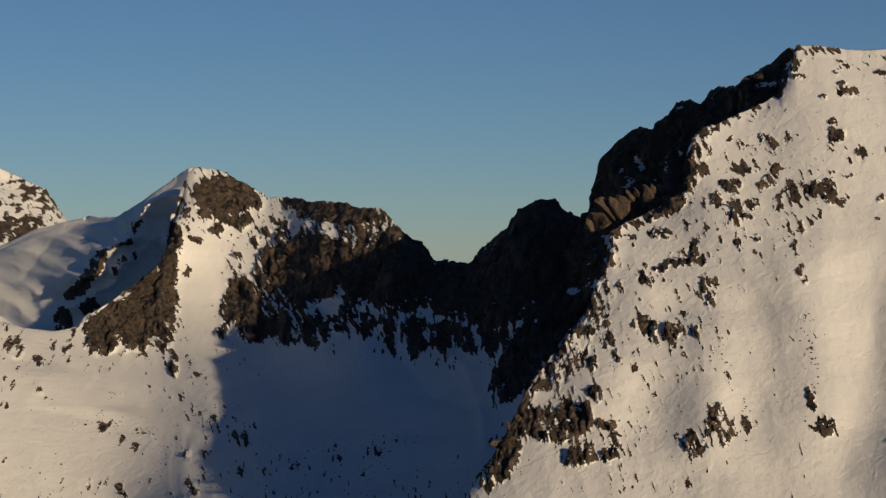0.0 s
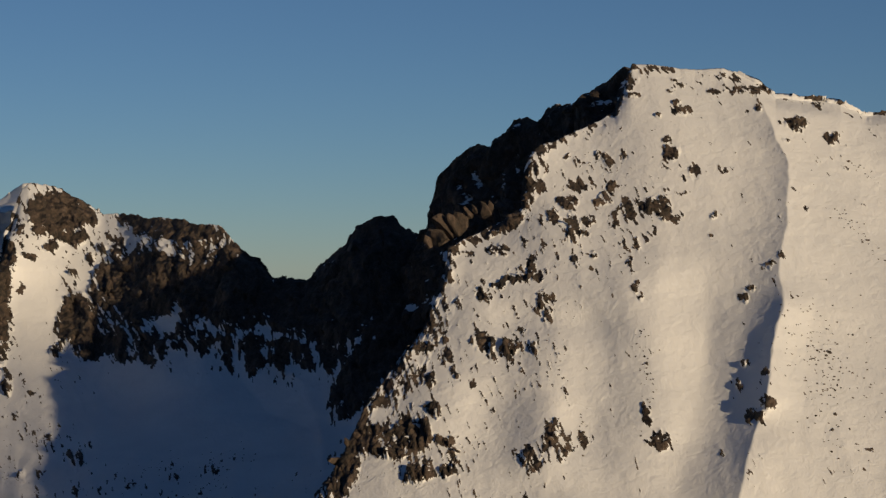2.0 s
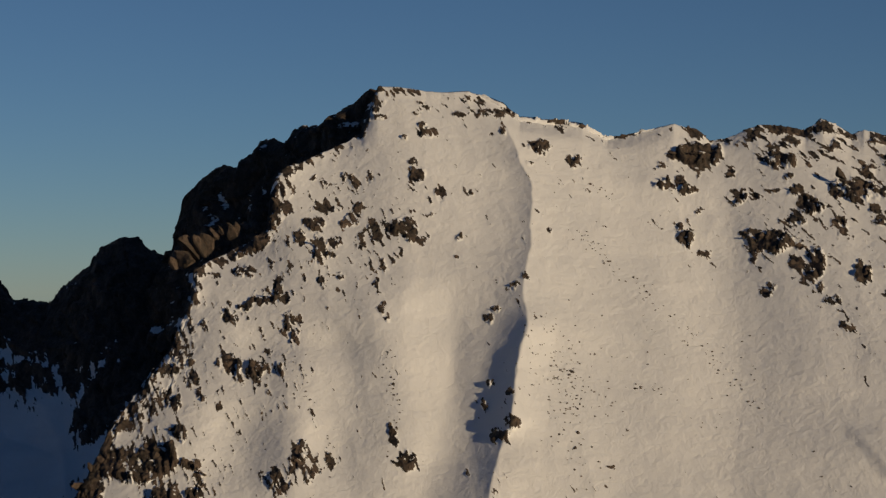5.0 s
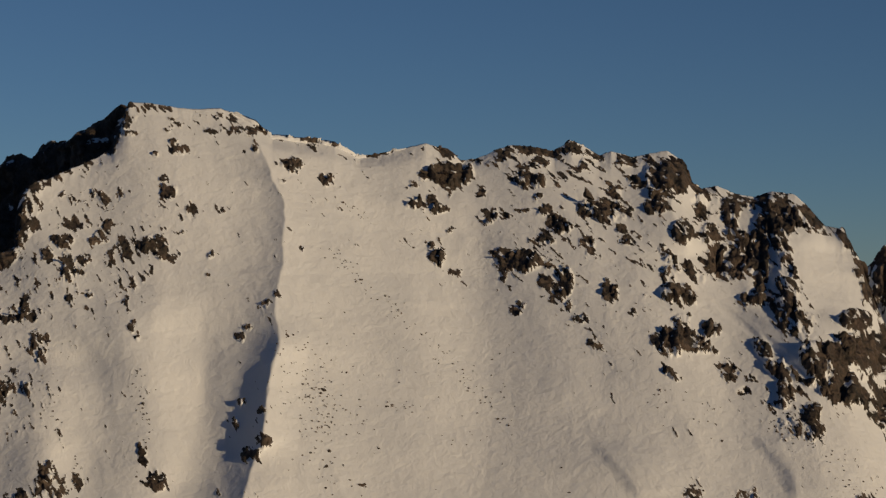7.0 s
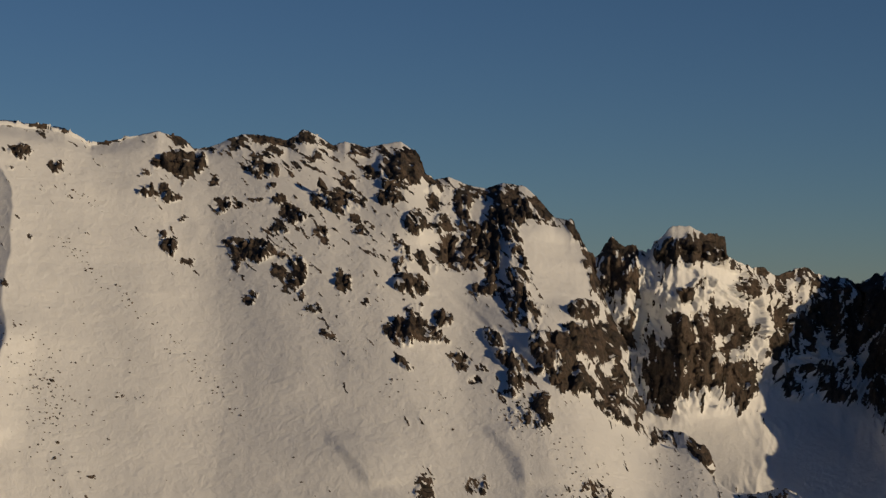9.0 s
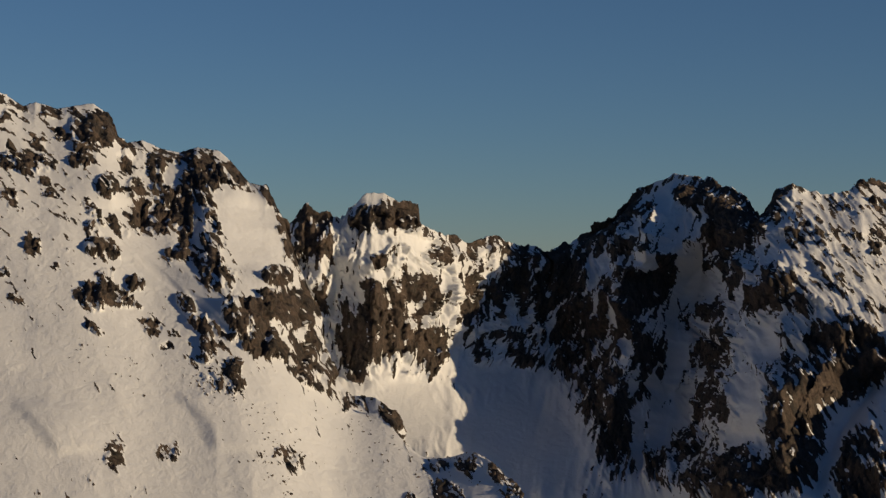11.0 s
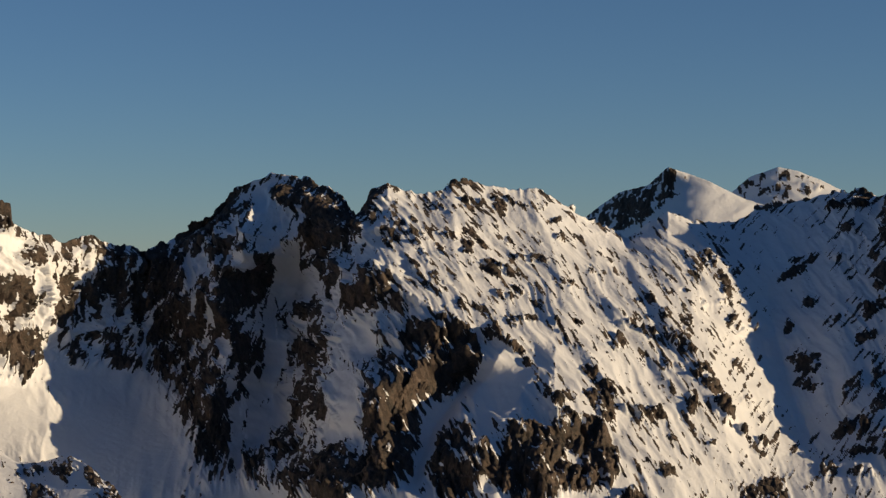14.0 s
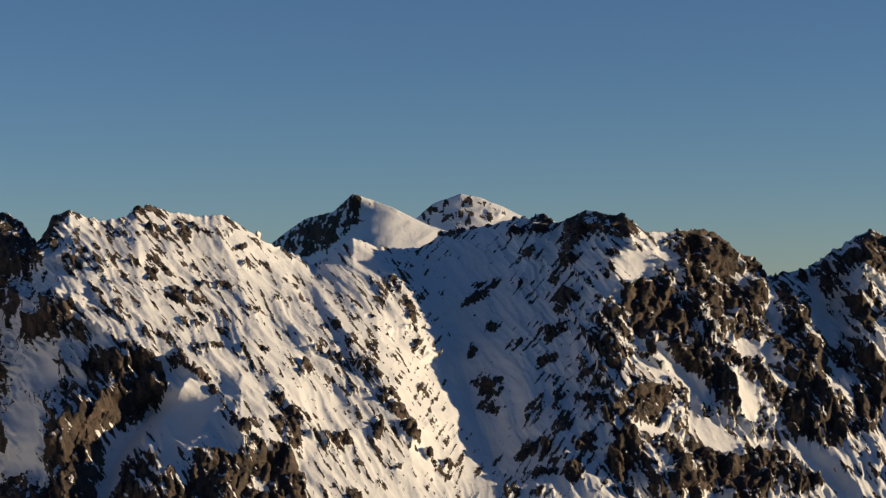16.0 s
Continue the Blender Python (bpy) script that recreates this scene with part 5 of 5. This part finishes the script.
EAST_ROCKS_D = [
    (53.73, -35.8, 3.1, 5.3, 30), (53.32, -50.4, 5.2, 3.5, -30), (52.84, -46.9, 4.3, 3.5, -50),
    (52.43, -56.2, 6.0, 3.4, -30), (53.81, -71.3, 3.8, 5.1, 0), (54.37, -46.7, 7.0, 4.0, -40),
    (54.48, -58.2, 3.5, 7.9, 0), (54.77, -76.2, 6.0, 5.6, -50), (55.05, -89.6, 5.2, 8.6, 25),
    (55.45, -104.2, 8.6, 5.1, -40), (54.45, -103.7, 5.0, 2.5, 0), (53.32, -102.8, 11.5, 4.5, -25),
    (52.84, -111.6, 4.1, 2.0, -20), (53.89, -121.7, 4.9, 2.0, -30), (54.53, 9.3, 3.3, 7.5, 30),
    (54.56, -8.0, 4.6, 6.9, 30), (55.01, 1.3, 3.3, 5.6, 30), (55.45, -14.9, 8.3, 3.2, -50)]
EAST_ROCKS_E = [
    (54.29, -19.3, 5.4, 1.8, -20), (55.5, -40.9, 2.7, 3.6, 0), (55.77, -73.3, 3.5, 2.6, 0),
    (53.81, -144.2, 5.6, 2.8, 0), (55.1, -126.1, 3.3, 2.1, 0), (56.06, -122.8, 7.7, 2.1, -40),
    (56.46, -126.4, 3.0, 3.0, 0), (56.3, -133.9, 5.9, 1.7, -30), (56.62, -160.2, 19.9, 10.0, 0),
    (57.43, -5.0, 13.1, 4.2, 25), (57.76, 5.9, 14.1, 3.3, 20), (57.83, -28.5, 6.0, 6.0, 0),
    (58.65, -40.0, 4.1, 3.7, 0), (57.2, -52.0, 3.2, 5.5, 0), (57.82, -73.1, 11.7, 7.2, -10),
    (57.74, -88.0, 8.9, 4.0, 0), (59.96, -10.1, 12.9, 9.2, 35), (59.71, -33.1, 13.7, 4.1, 25)]
EAST_ROCKS_F = [
    (59.42, -56.5, 9.0, 4.1, 40), (59.04, -90.8, 11.5, 3.5, 55), (59.11, -118.4, 14.7, 4.7, 20),
    (59.7, -81.5, 4.0, 13.3, -10), (59.93, -98.9, 5.7, 7.9, 0), (59.35, -134.7, 10.2, 3.8, 15),
    (60.25, -132.6, 9.3, 6.4, 0), (60.45, -114.1, 7.8, 5.6, 0), (60.59, -81.2, 12.4, 4.0, 0),
    (58.37, -146.3, 5.9, 3.8, 0), (59.27, -149.8, 10.1, 3.8, 0), (54.89, 7.3, 3.3, 9.4, 30),
    (54.56, -9.1, 3.2, 8.2, 30), (55.54, -18.6, 7.4, 3.2, -50)]
EAST_ROCKS = EAST_ROCKS_A + EAST_ROCKS_B + EAST_ROCKS_C + EAST_ROCKS_D + EAST_ROCKS_E + EAST_ROCKS_F
MAIN_STONES_A = [
    (15.08, -32.8, 15.76, -75.9, 15, 9.5), (14.6, -15.5, 15.4, -32.9, 5, 5.6), (15.7, 45.3, 18.31, -13, 15, 3.6),
    (18.31, -13, 20.72, -61.6, 11, 6), (15.04, -44.7, 15.69, -90.6, 18, 12.6), (15.37, -48.5, 16.99, -78.1, 8, 9),
    (17.32, -59, 18.46, -61.8, 5, 2.8), (14.72, -13.5, 21.84, -92.6, 15, 33.4), (10.47, -41, 10.71, -80.8, 8, 4.3),
    (8.68, -87.1, 8.68, -111.5, 7, 3.4), (7.7, -41.3, 8.03, -67.9, 5, 5.1), (15.36, -93.4, 17.15, -111.6, 7, 8.5),
    (14.39, -24.3, 14.55, -61.8, 4, 2.9), (20.08, -50.4, 21.06, -70.1, 4, 4.3), (25.29, -46.9, 27.22, -76.8, 6, 10.8),
    (16.17, 77.4, 16.98, 64.7, 5, 3.3),]
MAIN_STONES_B = [
    (28.66, -54.3, 30.07, -83.1, 8, 7.2),]
MAIN_STONES = MAIN_STONES_A + MAIN_STONES_B
MAIN_STONES_LOW = [
    (30.41, -102.1, 31.71, -118.1, 8, 6.1), (28.46, -73.5, 30.41, -89.7, 7, 5.6), (32.52, -93.8, 33.97, -113, 5, 5.1),
    (30.37, -106.5, 31.48, -136.1, 11, 6.8), (28.95, -66.1, 30.05, -79.7, 6, 5.7), (32.91, -97.4, 35.65, -138.2, 9, 10.9),
    (35.97, -121.9, 37.6, -134.1, 8, 6.3),]
CIRQUE_STONES = [
    (-10.26, -154.8, -8.02, -174, 20, 8.6), (-8.02, -177.7, -6.57, -175.3, 5, 7.2), (-11.68, -131.1, -10.89, -198, 4, 16.6),
    (-7.38, -152.7, -6.25, -152.8, 5, 4.2), (-3.65, -166.8, -0.71, -151.5, 13, 6.7), (-3, -183.6, -1.37, -163.4, 9, 7.2),
    (-4.95, -182, -3.65, -163.4, 5, 7.3), (-9.62, -137.5, -9.23, -139.6, 3, 3.3),]
EAST_STONES = [
    (45.5, 38.4, 49.42, -41.6, 12, 27.4), (50.24, 15.1, 52.69, -66.5, 8, 22.8), (53.51, -34.3, 55.93, -118.7, 8, 17.9),
    (57.02, 19.2, 58.31, -81.3, 8, 19.3),]
EAST_PATCHES_THIN = [
    (64.32, -56.7, 119.2, 105.5, 0, 0.95), (43.55, -17.6, 11.9, 18.4, -18, -0.9), (44.86, -51.5, 16.4, 17.3, 0, -0.8), (43.13, 63.1, 19.1, 9.5, 0, 2.6), (41.33, 46.3, 16.5, 13.6, 0, 2.4), (49.25, -2.6, 118.0, 61.2, -35, 0.52), (53.32, -78.8, 75.7, 63.1, 0, 0.48), (54.93, -2.4, 41.7, 41.7, 0, 0.55), (58.8, -55.7, 68.0, 99.7, 0, 0.3), (34.71, -111.2, 46.8, 23.4, 0, -1.7)]
EAST_PATCHES_CREST_A = [
    (43.13, 59.7, 8.2, 13.5, 0, 2.7), (43.86, 49.7, 16.2, 17.2, 0, 3), (40.18, 27.3, 24, 8, 30, 2.6),
    (45.28, 53, 6, 12, 0, 2.6), (47.85, 67.5, 13.9, 3.7, 0, 1.9), (60.36, 55.5, 12.5, 9.6, 0, 2.4),
    (61.52, 53.2, 16.2, 6.7, 0, 2.2), (63.42, 33.2, 12.5, 13.5, 0, 2.4), (64.33, 21.2, 14.6, 12.7, 0, 2.4),
    (59.09, 55.1, 24.2, 4.4, 8, 2.1)]
EAST_PATCHES_CREST = EAST_PATCHES_CREST_A

# ---- the mountains, from the far left round to the right ----
far_left = mountainside([FAR_LEFT_0, FAR_LEFT_1], [0, 1], rows=110, step=0.045, seed=2, cover=-0.25, patches=FAR_PATCHES, grain=(10, 16, [(0, 20)]))
sheet("mountain", far_left, "distant snow-streaked rocky mountain behind a snow shoulder")
shoulder = mountainside([LEFT_SHOULDER_0, LEFT_SHOULDER_1], [0, 1], rows=140, step=0.045, seed=3, cover=-1.45,
                        patches=LEFT_SHOULDER_PATCHES, spurs=SHOULDER_SPURS, ribs=(13, 75, 160, 0.6))
sheet("mountain", shoulder, "shaded snow shoulder falling away behind the rocky peak")
cirque = mountainside([CIRQUE_0, CIRQUE_1, CIRQUE_2, CIRQUE_3], [0, 0.35, 0.6, 1], rows=270, low=0.85, seed=4, cover=-0.85, steep=2.0,
                      spurs=CIRQUE_SPURS, patches=CIRQUE_PATCHES + CIRQUE_PATCHES_DARK, outcrops=CIRQUE_ROCKS, teeth=3, proud=4, swirl=0.2, mixing=2.2, firm=1.0, ribs=(3, 70, 200, 0.1), grain=(5, 16, [(-12, 50), (-9, 50), (-8, -55), (-4, -55), (-1, 85), (4, 85)]))
sheet("mountain", cirque, "rocky peak and headwall above a shaded snow bowl")
spires = mountainside([SPIRES_0, SPIRES_1], [0, 1], rows=150, seed=5, cover=0.42, patches=SPIRES_PATCHES, teeth=2.5, ribs=(7, 35, 120, 0.0), proud=5)
sheet("mountain", spires, "dark rock spires on the shaded side of the summit ridge")
main = mountainside([MAIN_0 + MAIN_1 + MAIN_2, MAIN_3], [0, 1], step=0.031, rows=330, low=0.8, seed=6, cover=-1.25, steep=1.8, spurs=MAIN_SPURS,
                    outcrops=MAIN_ROCKS, patches=MAIN_PATCHES + MAIN_PATCHES_TOWER + MAIN_PATCHES_BUTTRESS + MAIN_PATCHES_CLUSTER, teeth=1.0, ribs=(2.0, 110, 420, 0.25), proud=3.0, swirl=0.28, firm=0.78, grip=(2.0, 0.75), clump=0.7, mixing=2.4, brow=1.15, grain=(3.6, 12, [(0, -60), (12, -60), (20, -46), (32, -46)]), wobble=12)
sheet("mountain", main, "broad sunlit snow face with scattered dark outcrops")
east = mountainside([EAST_0 + EAST_1 + EAST_2, EAST_3, EAST_4], [0, 0.5, 1], step=0.031, rows=330, low=0.84, seed=9, cover=-1.0, steep=2.2,
                    spurs=EAST_SPURS, patches=EAST_PATCHES + EAST_PATCHES_FACE + EAST_PATCHES_CREST + EAST_PATCHES_THIN, outcrops=EAST_ROCKS,
                    clump=0.8, teeth=3, notch=0.12, proud=4.6, flute=0.35, mixing=3.0, brow=0.8, firm=0.70, swirl=0.13, wobble=14, grip=(2.2, 0.75),
                    couloirs=(6, 22, 110, [(29, 0.1), (39, -0.15), (42, -0.2), (46, 0.3), (60, 0.3), (72, 0.3)], 1.0,
                              [(29, 0.4), (36, 0.4), (39, 0.8), (41, 1), (44.5, 1), (46.5, 0.2), (54, 0.2), (60, 0.25), (62, 0.9), (72, 0.9)]),
                    ribs=([(29, 3), (37, 4), (45, 5), (47, 3.5), (54, 3.5), (57, 2), (60, 2.2), (64, 5), (72, 6)], 40, 300, 0.5),
                    grain=(3.2, 17, [(30, 85), (37, 85), (39, 62), (45, 62), (46.5, -50), (54.5, -50), (57, 50), (60, 50), (62, -50), (70, -50)]))
sheet("mountain", east, "jagged alpine ridge of dark rock and sunlit snow")
far_front = mountainside([FAR_RIGHT_FRONT_0, FAR_RIGHT_FRONT_1], [0, 1], rows=90, step=0.045, seed=10, cover=-1.0, patches=FAR_FRONT_PATCHES)
sheet("mountain", far_front, "distant snowy peak with a dark rocky flank")
far_back = mountainside([FAR_RIGHT_BACK_0, FAR_RIGHT_BACK_1], [0, 1], rows=90, step=0.045, seed=11, cover=-0.72, patches=FAR_BACK_PATCHES)
sheet("mountain", far_back, "distant rounded snow summit with small outcrops")

# added unseen hills behind the camera: they block low sky light to deepen the shade
blocker_mesh = bpy.data.meshes.new("hills")
BLOCKER_AT, BLOCKER_UP = np.radians(np.arange(84, 336.5, 1.5)), np.linspace(0, 1, 14)
# kept low towards the sun, so that the ring doesn't block it
low_sun = 1 - 0.8 * np.exp(-((np.degrees(BLOCKER_AT) - 122) / 52) ** 2)
ends = smooth(84, 100, np.degrees(BLOCKER_AT)) * smooth(336, 318, np.degrees(BLOCKER_AT))
tops = ends * low_sun * (500 + 90 * fbm(BLOCKER_AT * 6, BLOCKER_AT * 0 + 0.5, 4, 5)) - 40
away = 1700 + 900 * BLOCKER_UP[:, None] + 160 * fbm(BLOCKER_AT[None] * 5, BLOCKER_UP[:, None] * 2, 3, 9)
rise = -345 + (tops[None] + 345) * BLOCKER_UP[:, None] ** 1.2 + 30 * BLOCKER_UP[:, None] * fbm(BLOCKER_AT[None] * 20, BLOCKER_UP[:, None] * 5, 3, 15)
blocker_points = np.stack([away * np.sin(BLOCKER_AT)[None], away * np.cos(BLOCKER_AT)[None], rise], 2).reshape(-1, 3)
n_at = len(BLOCKER_AT)
blocker_mesh.from_pydata(blocker_points.tolist(), [], [(r * n_at + c, r * n_at + c + 1, (r + 1) * n_at + c + 1, (r + 1) * n_at + c) for r in range(13) for c in range(n_at - 1)])
blocker_mesh.materials.append(DIM_LAND)
blocker_mesh.shade_smooth()
tagged(new("backdrop", blocker_mesh), "added unseen dark hills that block low sky light", "hills", kind="structure")

# the unseen valley floor far below, out to the horizon, darkened to cut bounced light
bm = bmesh.new()
bmesh.ops.create_grid(bm, x_segments=60, y_segments=60, size=4900)
for vert in bm.verts:
    vert.co.z = -330 + 25 * noise.fractal(vert.co / 900, 1.0, 2.0, 4)
valley_mesh = bpy.data.meshes.new("ground")
bm.to_mesh(valley_mesh)
bm.free()
valley_mesh.materials.append(DIM_LAND)
valley_mesh.shade_smooth()
tagged(new("ground", valley_mesh), "unseen valley floor far below, darkened to cut bounced light", "ground", kind="structure")


# ---- rocks that stand out of the snow ----
def block_mesh(name, k):
    """An angular block of granite about 2 m across, cut by joints."""
    rng = random.Random(100 + k)
    b = bmesh.new()
    bmesh.ops.create_icosphere(b, subdivisions=2, radius=1.0)
    for _ in range(14):
        w = Vector((rng.gauss(0, 1), rng.gauss(0, 1), rng.gauss(0, 0.8))).normalized()
        d = rng.uniform(0.34, 0.75)
        for v in b.verts:
            over = v.co.dot(w) - d
            if over > 0:
                v.co -= w * over
    for v in b.verts:
        v.co += Vector((rng.gauss(0, 1), rng.gauss(0, 1), rng.gauss(0, 1))) * 0.025
    mesh = bpy.data.meshes.new(name)
    b.to_mesh(mesh)
    mesh.materials.append(GRANITE)
    cap = b.copy()
    cap.normal_update()
    bmesh.ops.delete(cap, geom=[f for f in cap.faces if f.normal.z < 0.62], context="FACES")
    top = bmesh.ops.extrude_face_region(cap, geom=list(cap.faces))
    for v in top["geom"]:
        if isinstance(v, bmesh.types.BMVert):
            edge = any(e.is_boundary for e in v.link_edges)
            v.co = v.co * 0.97 + Vector((0, 0, 0.05 if edge else 0.13))
    cap_mesh = bpy.data.meshes.new("snow_cap")
    bmesh.ops.recalc_face_normals(cap, faces=list(cap.faces))
    cap.to_mesh(cap_mesh)
    cap_mesh.materials.append(SNOW)
    cap_mesh.shade_smooth()
    cap.free()
    b.free()
    return mesh, cap_mesh


BLOCKS = [block_mesh("block", k) for k in range(10)]


def spot(side, az, z):
    """Place and slope of the mountainside at a bearing and height."""
    c = int(np.clip(np.searchsorted(side["bearing"], az), 0, len(side["bearing"]) - 1))
    rows = np.where(side["front"])[0]
    r = rows[np.argmin(np.abs(side["high"][rows, c] - z))]
    return Vector(side["q"][r, c].tolist()), Vector(side["normal"][r, c].tolist())


def rock_outcrop(side, az, z, hw, hh, lean, rng, label, group, dist=None, bulk=1.0):
    at, n = spot(side, az, z)
    if dist:
        at = Vector((dist * math.sin(radians(az)), dist * math.cos(radians(az)), z))
    thing = tagged(new("rock_outcrop"), label, "outcrop", group)
    thing.matrix_world = Matrix.Translation(at)
    right = Vector((math.cos(radians(az)), -math.sin(radians(az)), 0))
    along = (right * math.cos(radians(lean)) + Vector((0, 0, math.sin(radians(lean)))))
    long, short = (hw, hh) if hw >= hh else (hh, hw)
    if hh > hw:
        along = Vector((0, 0, 1)) * math.cos(radians(lean)) - right * math.sin(radians(lean))
    along = (along - n * along.dot(n)).normalized()
    count = max(2, min(6, round(1.3 * long / max(short, 1.0) + long / 7)))
    for k in range(count):
        mesh, cap = BLOCKS[rng.randrange(len(BLOCKS))]
        s = short * bulk * rng.uniform(0.3, 0.62)
        shift = along * ((k + 0.5) / count * 2 - 1) * long * 0.8 + n.cross(along) * rng.uniform(-0.4, 0.4) * short
        m = Matrix.LocRotScale(shift - n * s * rng.uniform(0.35, 0.65), Euler((rng.uniform(-0.3, 0.3), rng.uniform(0.2, 1.0), rng.gauss(-radians(az), 0.5))),
                               (s * rng.uniform(1.0, 1.9), s * rng.uniform(0.5, 0.9), s * rng.uniform(0.5, 1.1)))
        block = new(("core_block", "slab", "block")[min(k, 2)], mesh)
        block.parent, block.matrix_basis = thing, m
        if 2.2 < s < 4.5 and rng.random() < 0.35 and az > 3:
            white = new("snow_cap", cap)
            white.parent = block
            tagged(white, "thin cap of wind-packed snow")
    return thing


rng = random.Random(4)
for side, rocks, label, group in (
        (main, MAIN_ROCKS, "broken dark granite outcrop standing out of the snow face", "outcrops on the snow face"),
        (east, EAST_ROCKS, "dark brown granite outcrop between snow runnels on the ridge flank", "outcrops on the ridge flank"),
        (cirque, CIRQUE_ROCKS, "dark granite outcrop in the snow below the headwall", "outcrops below the headwall")):
    for o in rocks:
        rock_outcrop(side, *o, rng, label, group, bulk=0.8 if side is east else 0.95)
# the sunlit buttress that leans against the dark spires
for az, z, hw, hh, lean in ((4.4, 27, 10, 10, 20), (5.0, 38, 12, 11, 25), (5.6, 46, 12, 10, 15), (6.3, 50, 11, 9, 10), (6.9, 57, 8, 7, 15)):
    rock_outcrop(main, az, z, hw, hh, lean, rng, "sunlit brown granite buttress below the dark spires", "buttress below the spires", dist=1425, bulk=2.3)


# ---- loose stones strewn over the snow ----
def strew(side, strips, label, group, rng):
    """Single stones scattered along strips: from (bearing, height) to (bearing, height), how many, how wide."""
    for az0, z0, az1, z1, count, spread in strips:
        for _ in range(count):
            k = rng.random()
            az = az0 + (az1 - az0) * k + math.degrees(rng.gauss(0, 0.5) * spread / 1400)
            at, n = spot(side, az, z0 + (z1 - z0) * k + rng.gauss(0, 0.4) * spread)
            s = rng.uniform(0.6, 1.4) * (1.8 if rng.random() < 0.15 else 1.0)
            stone = tagged(new("boulder", BLOCKS[rng.randrange(len(BLOCKS))][0]), label, "boulder", group)
            stone.matrix_world = Matrix.LocRotScale(at - n * s * 0.2, Euler((rng.uniform(-0.6, 0.6), rng.uniform(-0.6, 0.6), rng.uniform(0, 6.28))),
                                                    (s * rng.uniform(0.8, 1.6), s, s * rng.uniform(0.7, 1.1)))


strew(main, MAIN_STONES + MAIN_STONES_LOW, "small dark boulder half buried in the sunlit snow slope", "boulders on the snow face", rng)
strew(cirque, CIRQUE_STONES, "small dark boulder poking out of the snow bowl", "boulders in the snow bowl", rng)
strew(east, EAST_STONES, "dark boulder in the snow between the ridge outcrops", "boulders on the ridge flank", rng)


def stone_litter(side, name, strips, label, rng):
    """Gravel-sized stones between the boulders, too many to count: one mesh."""
    verts, faces = [], []
    small = bmesh.new()
    bmesh.ops.create_icosphere(small, subdivisions=1, radius=1.0)
    corners, polys = [v.co.copy() for v in small.verts], [tuple(v.index for v in q.verts) for q in small.faces]
    small.free()
    for az0, z0, az1, z1, count, spread in strips:
        for _ in range(count * 3):
            k = rng.random()
            az = az0 + (az1 - az0) * k + math.degrees(rng.gauss(0, 0.9) * spread / 1400)
            at, n = spot(side, az, z0 + (z1 - z0) * k + rng.gauss(0, 0.8) * spread)
            s = rng.uniform(0.2, 0.62)
            turn = Euler((rng.uniform(-0.6, 0.6), rng.uniform(-0.6, 0.6), rng.uniform(0, 6.28))).to_matrix()
            start = len(verts)
            verts += [(at + turn @ Vector((c.x * s * 1.5, c.y * s, c.z * s * 0.9)) * rng.uniform(0.75, 1.2))[:] for c in corners]
            faces += [tuple(i + start for i in q) for q in polys]
    mesh = bpy.data.meshes.new(name)
    mesh.from_pydata(verts, [], faces)
    mesh.materials.append(GRANITE)
    tagged(new(name, mesh), label, "stones", kind="stuff")


stone_litter(main, "stones", MAIN_STONES + MAIN_STONES_LOW, "small dark stones strewn in strings over the snow face", rng)
stone_litter(cirque, "stones", CIRQUE_STONES, "small dark stones strewn over the snow bowl", rng)
